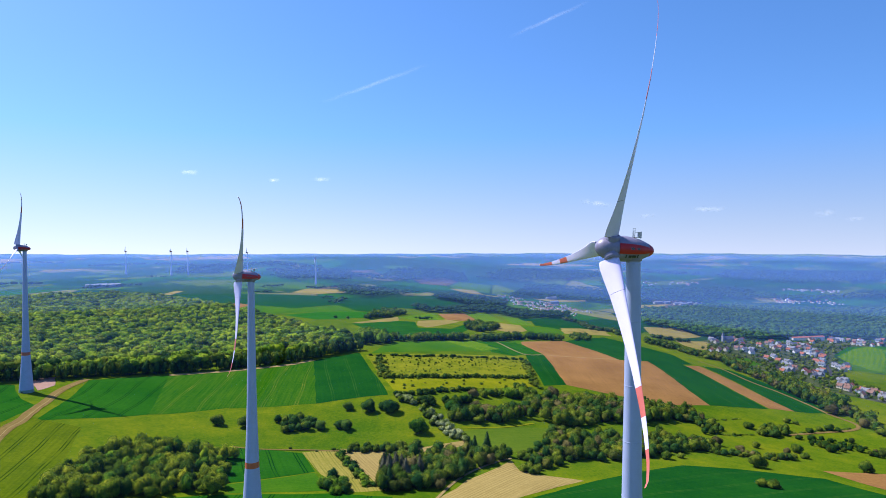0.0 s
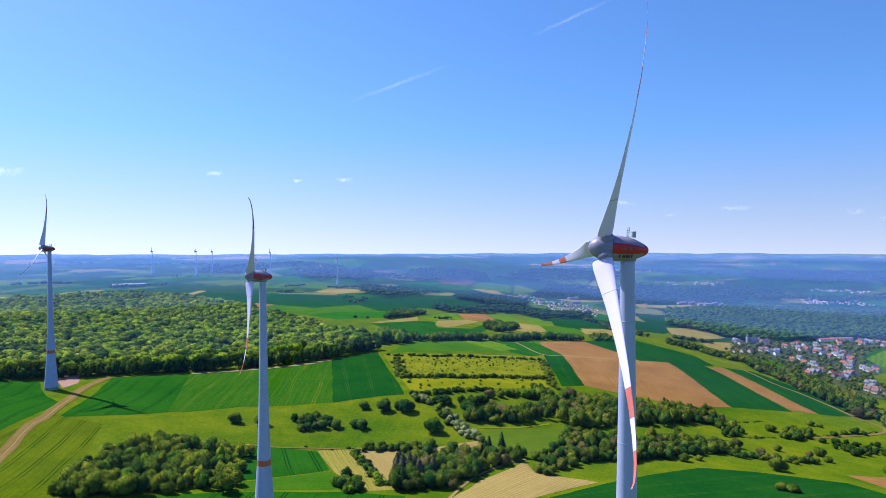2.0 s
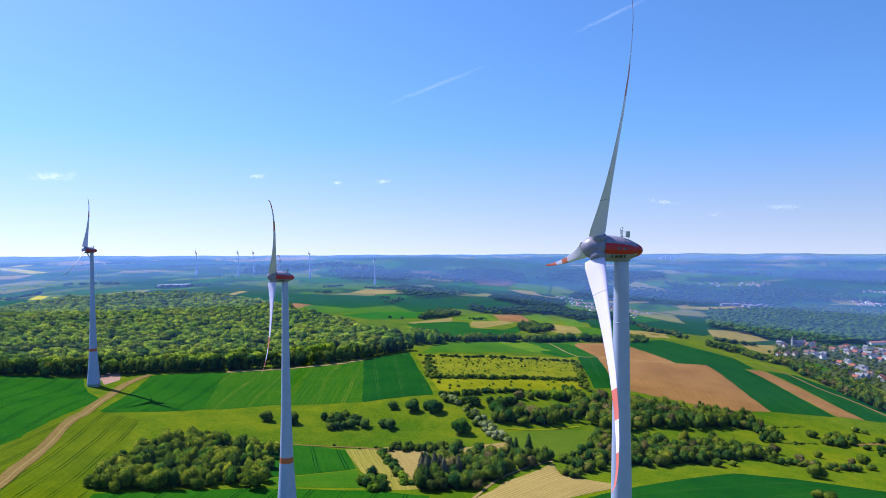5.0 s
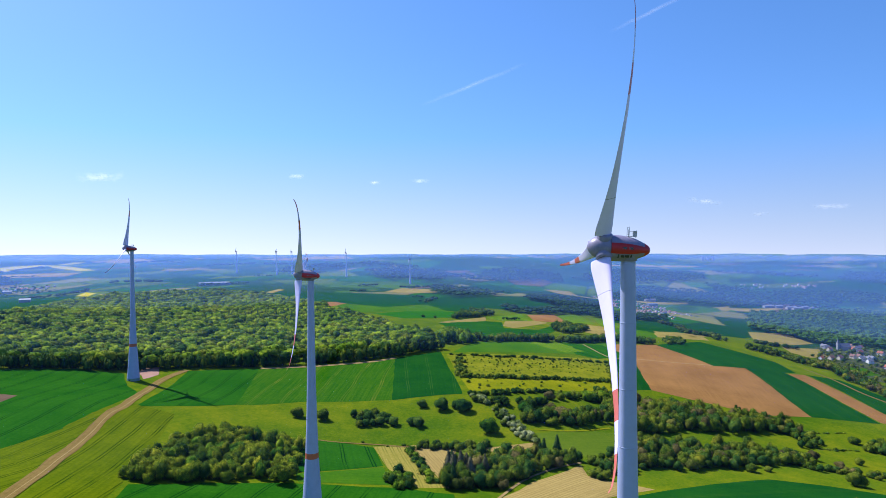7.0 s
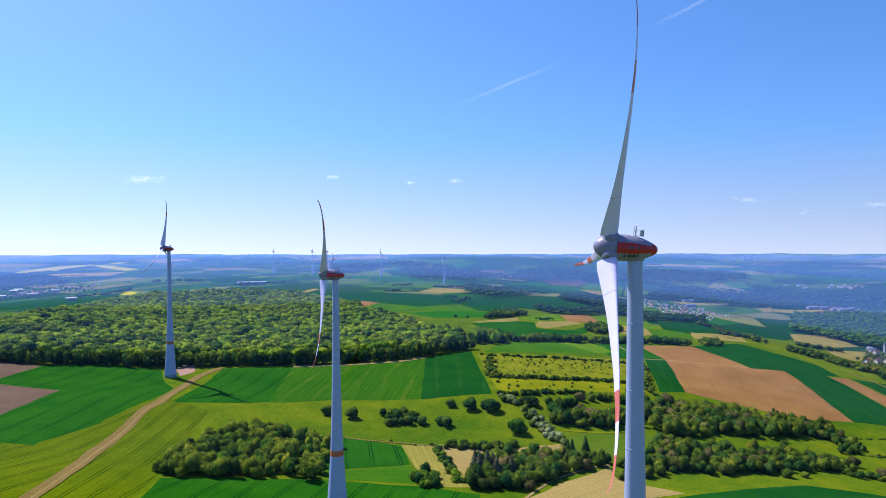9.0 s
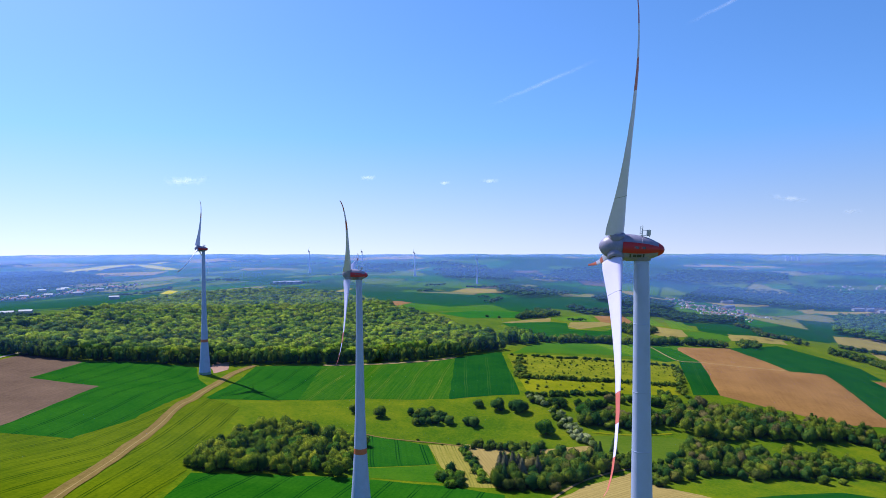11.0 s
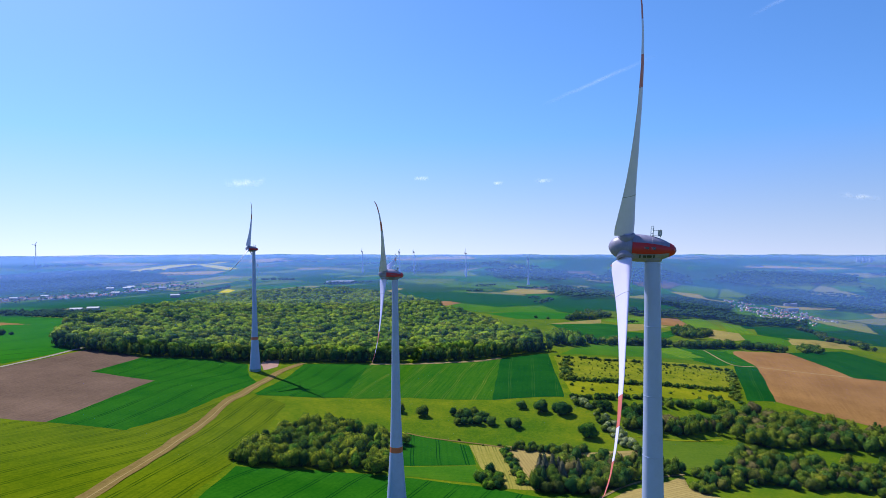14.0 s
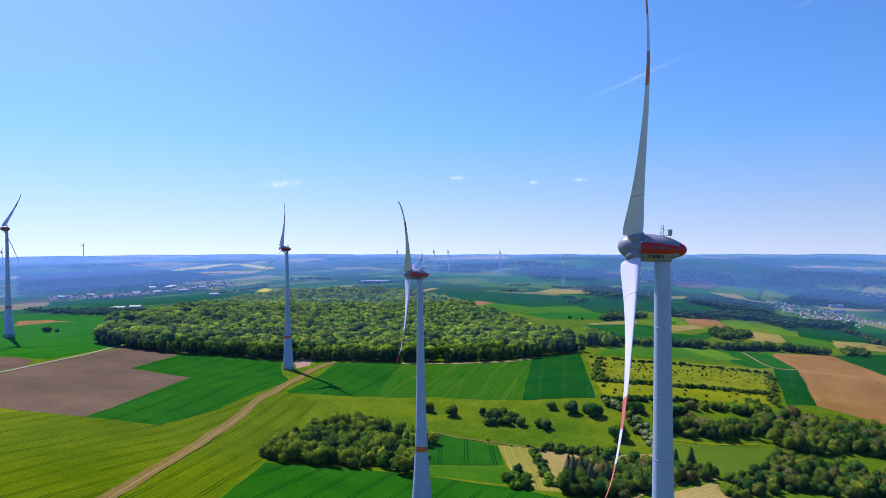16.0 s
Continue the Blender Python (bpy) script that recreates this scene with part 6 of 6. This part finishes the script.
# ---- blue-tinted sheets added for hazy air ----
for radius, opacity, tint in ((400, 0.009, HAZE_SHADE_BLUE), (800, 0.022, HAZE_SHADE_BLUE), (1250, 0.06, HAZE_BLUE), (1650, 0.15, HAZE_BLUE), (2200, 0.2, HAZE_BLUE), (3000, 0.22, HAZE_BLUE), (4150, 0.36, HAZE_PALE)):
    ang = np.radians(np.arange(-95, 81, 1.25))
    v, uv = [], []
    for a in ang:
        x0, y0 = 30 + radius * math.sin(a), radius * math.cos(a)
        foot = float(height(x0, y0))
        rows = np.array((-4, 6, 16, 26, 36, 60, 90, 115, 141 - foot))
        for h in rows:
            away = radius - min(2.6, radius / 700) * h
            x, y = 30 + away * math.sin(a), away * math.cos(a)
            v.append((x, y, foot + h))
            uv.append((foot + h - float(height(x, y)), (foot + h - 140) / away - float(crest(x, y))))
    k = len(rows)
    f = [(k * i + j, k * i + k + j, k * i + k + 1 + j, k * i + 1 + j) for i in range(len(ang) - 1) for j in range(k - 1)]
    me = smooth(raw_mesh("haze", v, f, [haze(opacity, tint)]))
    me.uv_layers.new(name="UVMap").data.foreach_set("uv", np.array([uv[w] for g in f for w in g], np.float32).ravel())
    tagged(new("haze", me), "thin blue-tinted sheet standing in for hazy air", "haze", kind="structure")

# ---- thin clouds and a vapour trail ----


def vapour(opacity, torn_from, torn_to):
    """Thin white vapour: torn by noise, fading to its edges (UV from 0 to 1 along and across)."""
    m = bpy.data.materials.new("vapour")
    m.use_nodes = True
    n, l = m.node_tree.nodes, m.node_tree.links
    n.clear()
    out, clear, mix, tr = n.new("ShaderNodeOutputMaterial"), n.new("ShaderNodeBsdfTransparent"), n.new("ShaderNodeMixShader"), n.new("ShaderNodeBsdfTranslucent")
    tr.inputs["Color"].default_value = (0.97, 0.97, 1.0, 1)
    sep = n.new("ShaderNodeSeparateXYZ")
    l.new(n.new("ShaderNodeUVMap").outputs[0], sep.inputs[0])
    fade = 1.0
    for axis in ("X", "Y"):
        c = maths(n, l, "SUBTRACT", 1.0, maths(n, l, "ABSOLUTE", maths(n, l, "MULTIPLY", maths(n, l, "SUBTRACT", sep.outputs[axis], 0.5), 2.0)))
        fade = maths(n, l, "MULTIPLY", c, fade)
    torn = ramp(n, l, noise_node(n, l, n.new("ShaderNodeNewGeometry").outputs["Position"], 1 / 45, 4.0, 0.65), [(torn_from, (0, 0, 0)), (torn_to, (1, 1, 1))])
    l.new(maths(n, l, "MULTIPLY", maths(n, l, "MULTIPLY", fade, torn), opacity), mix.inputs[0])
    l.new(clear.outputs[0], mix.inputs[1])
    l.new(tr.outputs[0], mix.inputs[2])
    l.new(mix.outputs[0], out.inputs["Surface"])
    return m


M_VAPOUR, M_TRAIL = vapour(0.38, 0.36, 0.64), vapour(0.09, 0.1, 0.45)


def streak(name, label, category, a, b, width, material):
    """A long wisp from a to b: three crossing strips that bulge in the middle, so that it has depth."""
    a, b = Vector(a), Vector(b)
    way = (b - a).normalized()
    up = (Vector((0, 0, 1)) - way * way.z).normalized()
    v, f, uv = [], [], []
    for k, lean in enumerate((-20, 20)):
        side = Matrix.Rotation(radians(lean), 3, way) @ up
        for i in range(25):
            for j in (-0.5, 0.0, 0.5):
                wave = width * 0.25 * noise.noise((i * 0.4, k, 0.3))
                q = a + (b - a) * i / 24 + side * (j * width + wave)
                v.append(q[:])
                uv.append((i / 24, j + 0.5))
        o = k * 75
        f += [(o + 3 * i + j, o + 3 * i + 3 + j, o + 3 * i + 4 + j, o + 3 * i + 1 + j) for i in range(24) for j in (0, 1)]
    me = raw_mesh(name, v, f, [material])
    layer = me.uv_layers.new(name="UVMap")
    layer.data.foreach_set("uv", np.array([uv[w] for g in f for w in g], np.float32).ravel())
    return tagged(new(name, me), label, category, kind="structure")


streak("vapour_trail", "faint white vapour trail across the blue sky", "vapour trail", (-987, 4609, 1073), (-209, 4777, 1395), 34, M_TRAIL)
streak("vapour_trail", "faint white vapour trail across the blue sky", "vapour trail", (370, 4903, 1616), (1008, 5042, 1938), 34, M_TRAIL)
streak("cloud", "small thin white fair-weather cloud", "cloud", (-3075, 3754, 529), (-2797, 3881, 547), 65, M_VAPOUR)
streak("cloud", "small thin white fair-weather cloud", "cloud", (-1851, 4312, 562), (-1751, 4358, 569), 37, M_VAPOUR)
streak("cloud", "small thin white fair-weather cloud", "cloud", (-1332, 4548, 529), (-1258, 4582, 536), 29, M_VAPOUR)
streak("cloud", "small thin white fair-weather cloud", "cloud", (-1054, 4675, 546), (-924, 4734, 553), 33, M_VAPOUR)
streak("cloud", "small thin white fair-weather cloud", "cloud", (1686, 4746, 331), (1930, 4751, 335), 41, M_VAPOUR)
streak("cloud", "small thin white fair-weather cloud", "cloud", (871, 4728, 392), (1116, 4733, 360), 41, M_VAPOUR)
streak("cloud", "small thin white fair-weather cloud", "cloud", (2561, 4766, 303), (2724, 4770, 311), 57, M_VAPOUR)
streak("cloud", "small thin white fair-weather cloud", "cloud", (2785, 4770, 262), (2928, 4773, 266), 33, M_VAPOUR)
streak("cloud", "small thin white fair-weather cloud", "cloud", (1299, 4735, 282), (1421, 4739, 290), 29, M_VAPOUR)
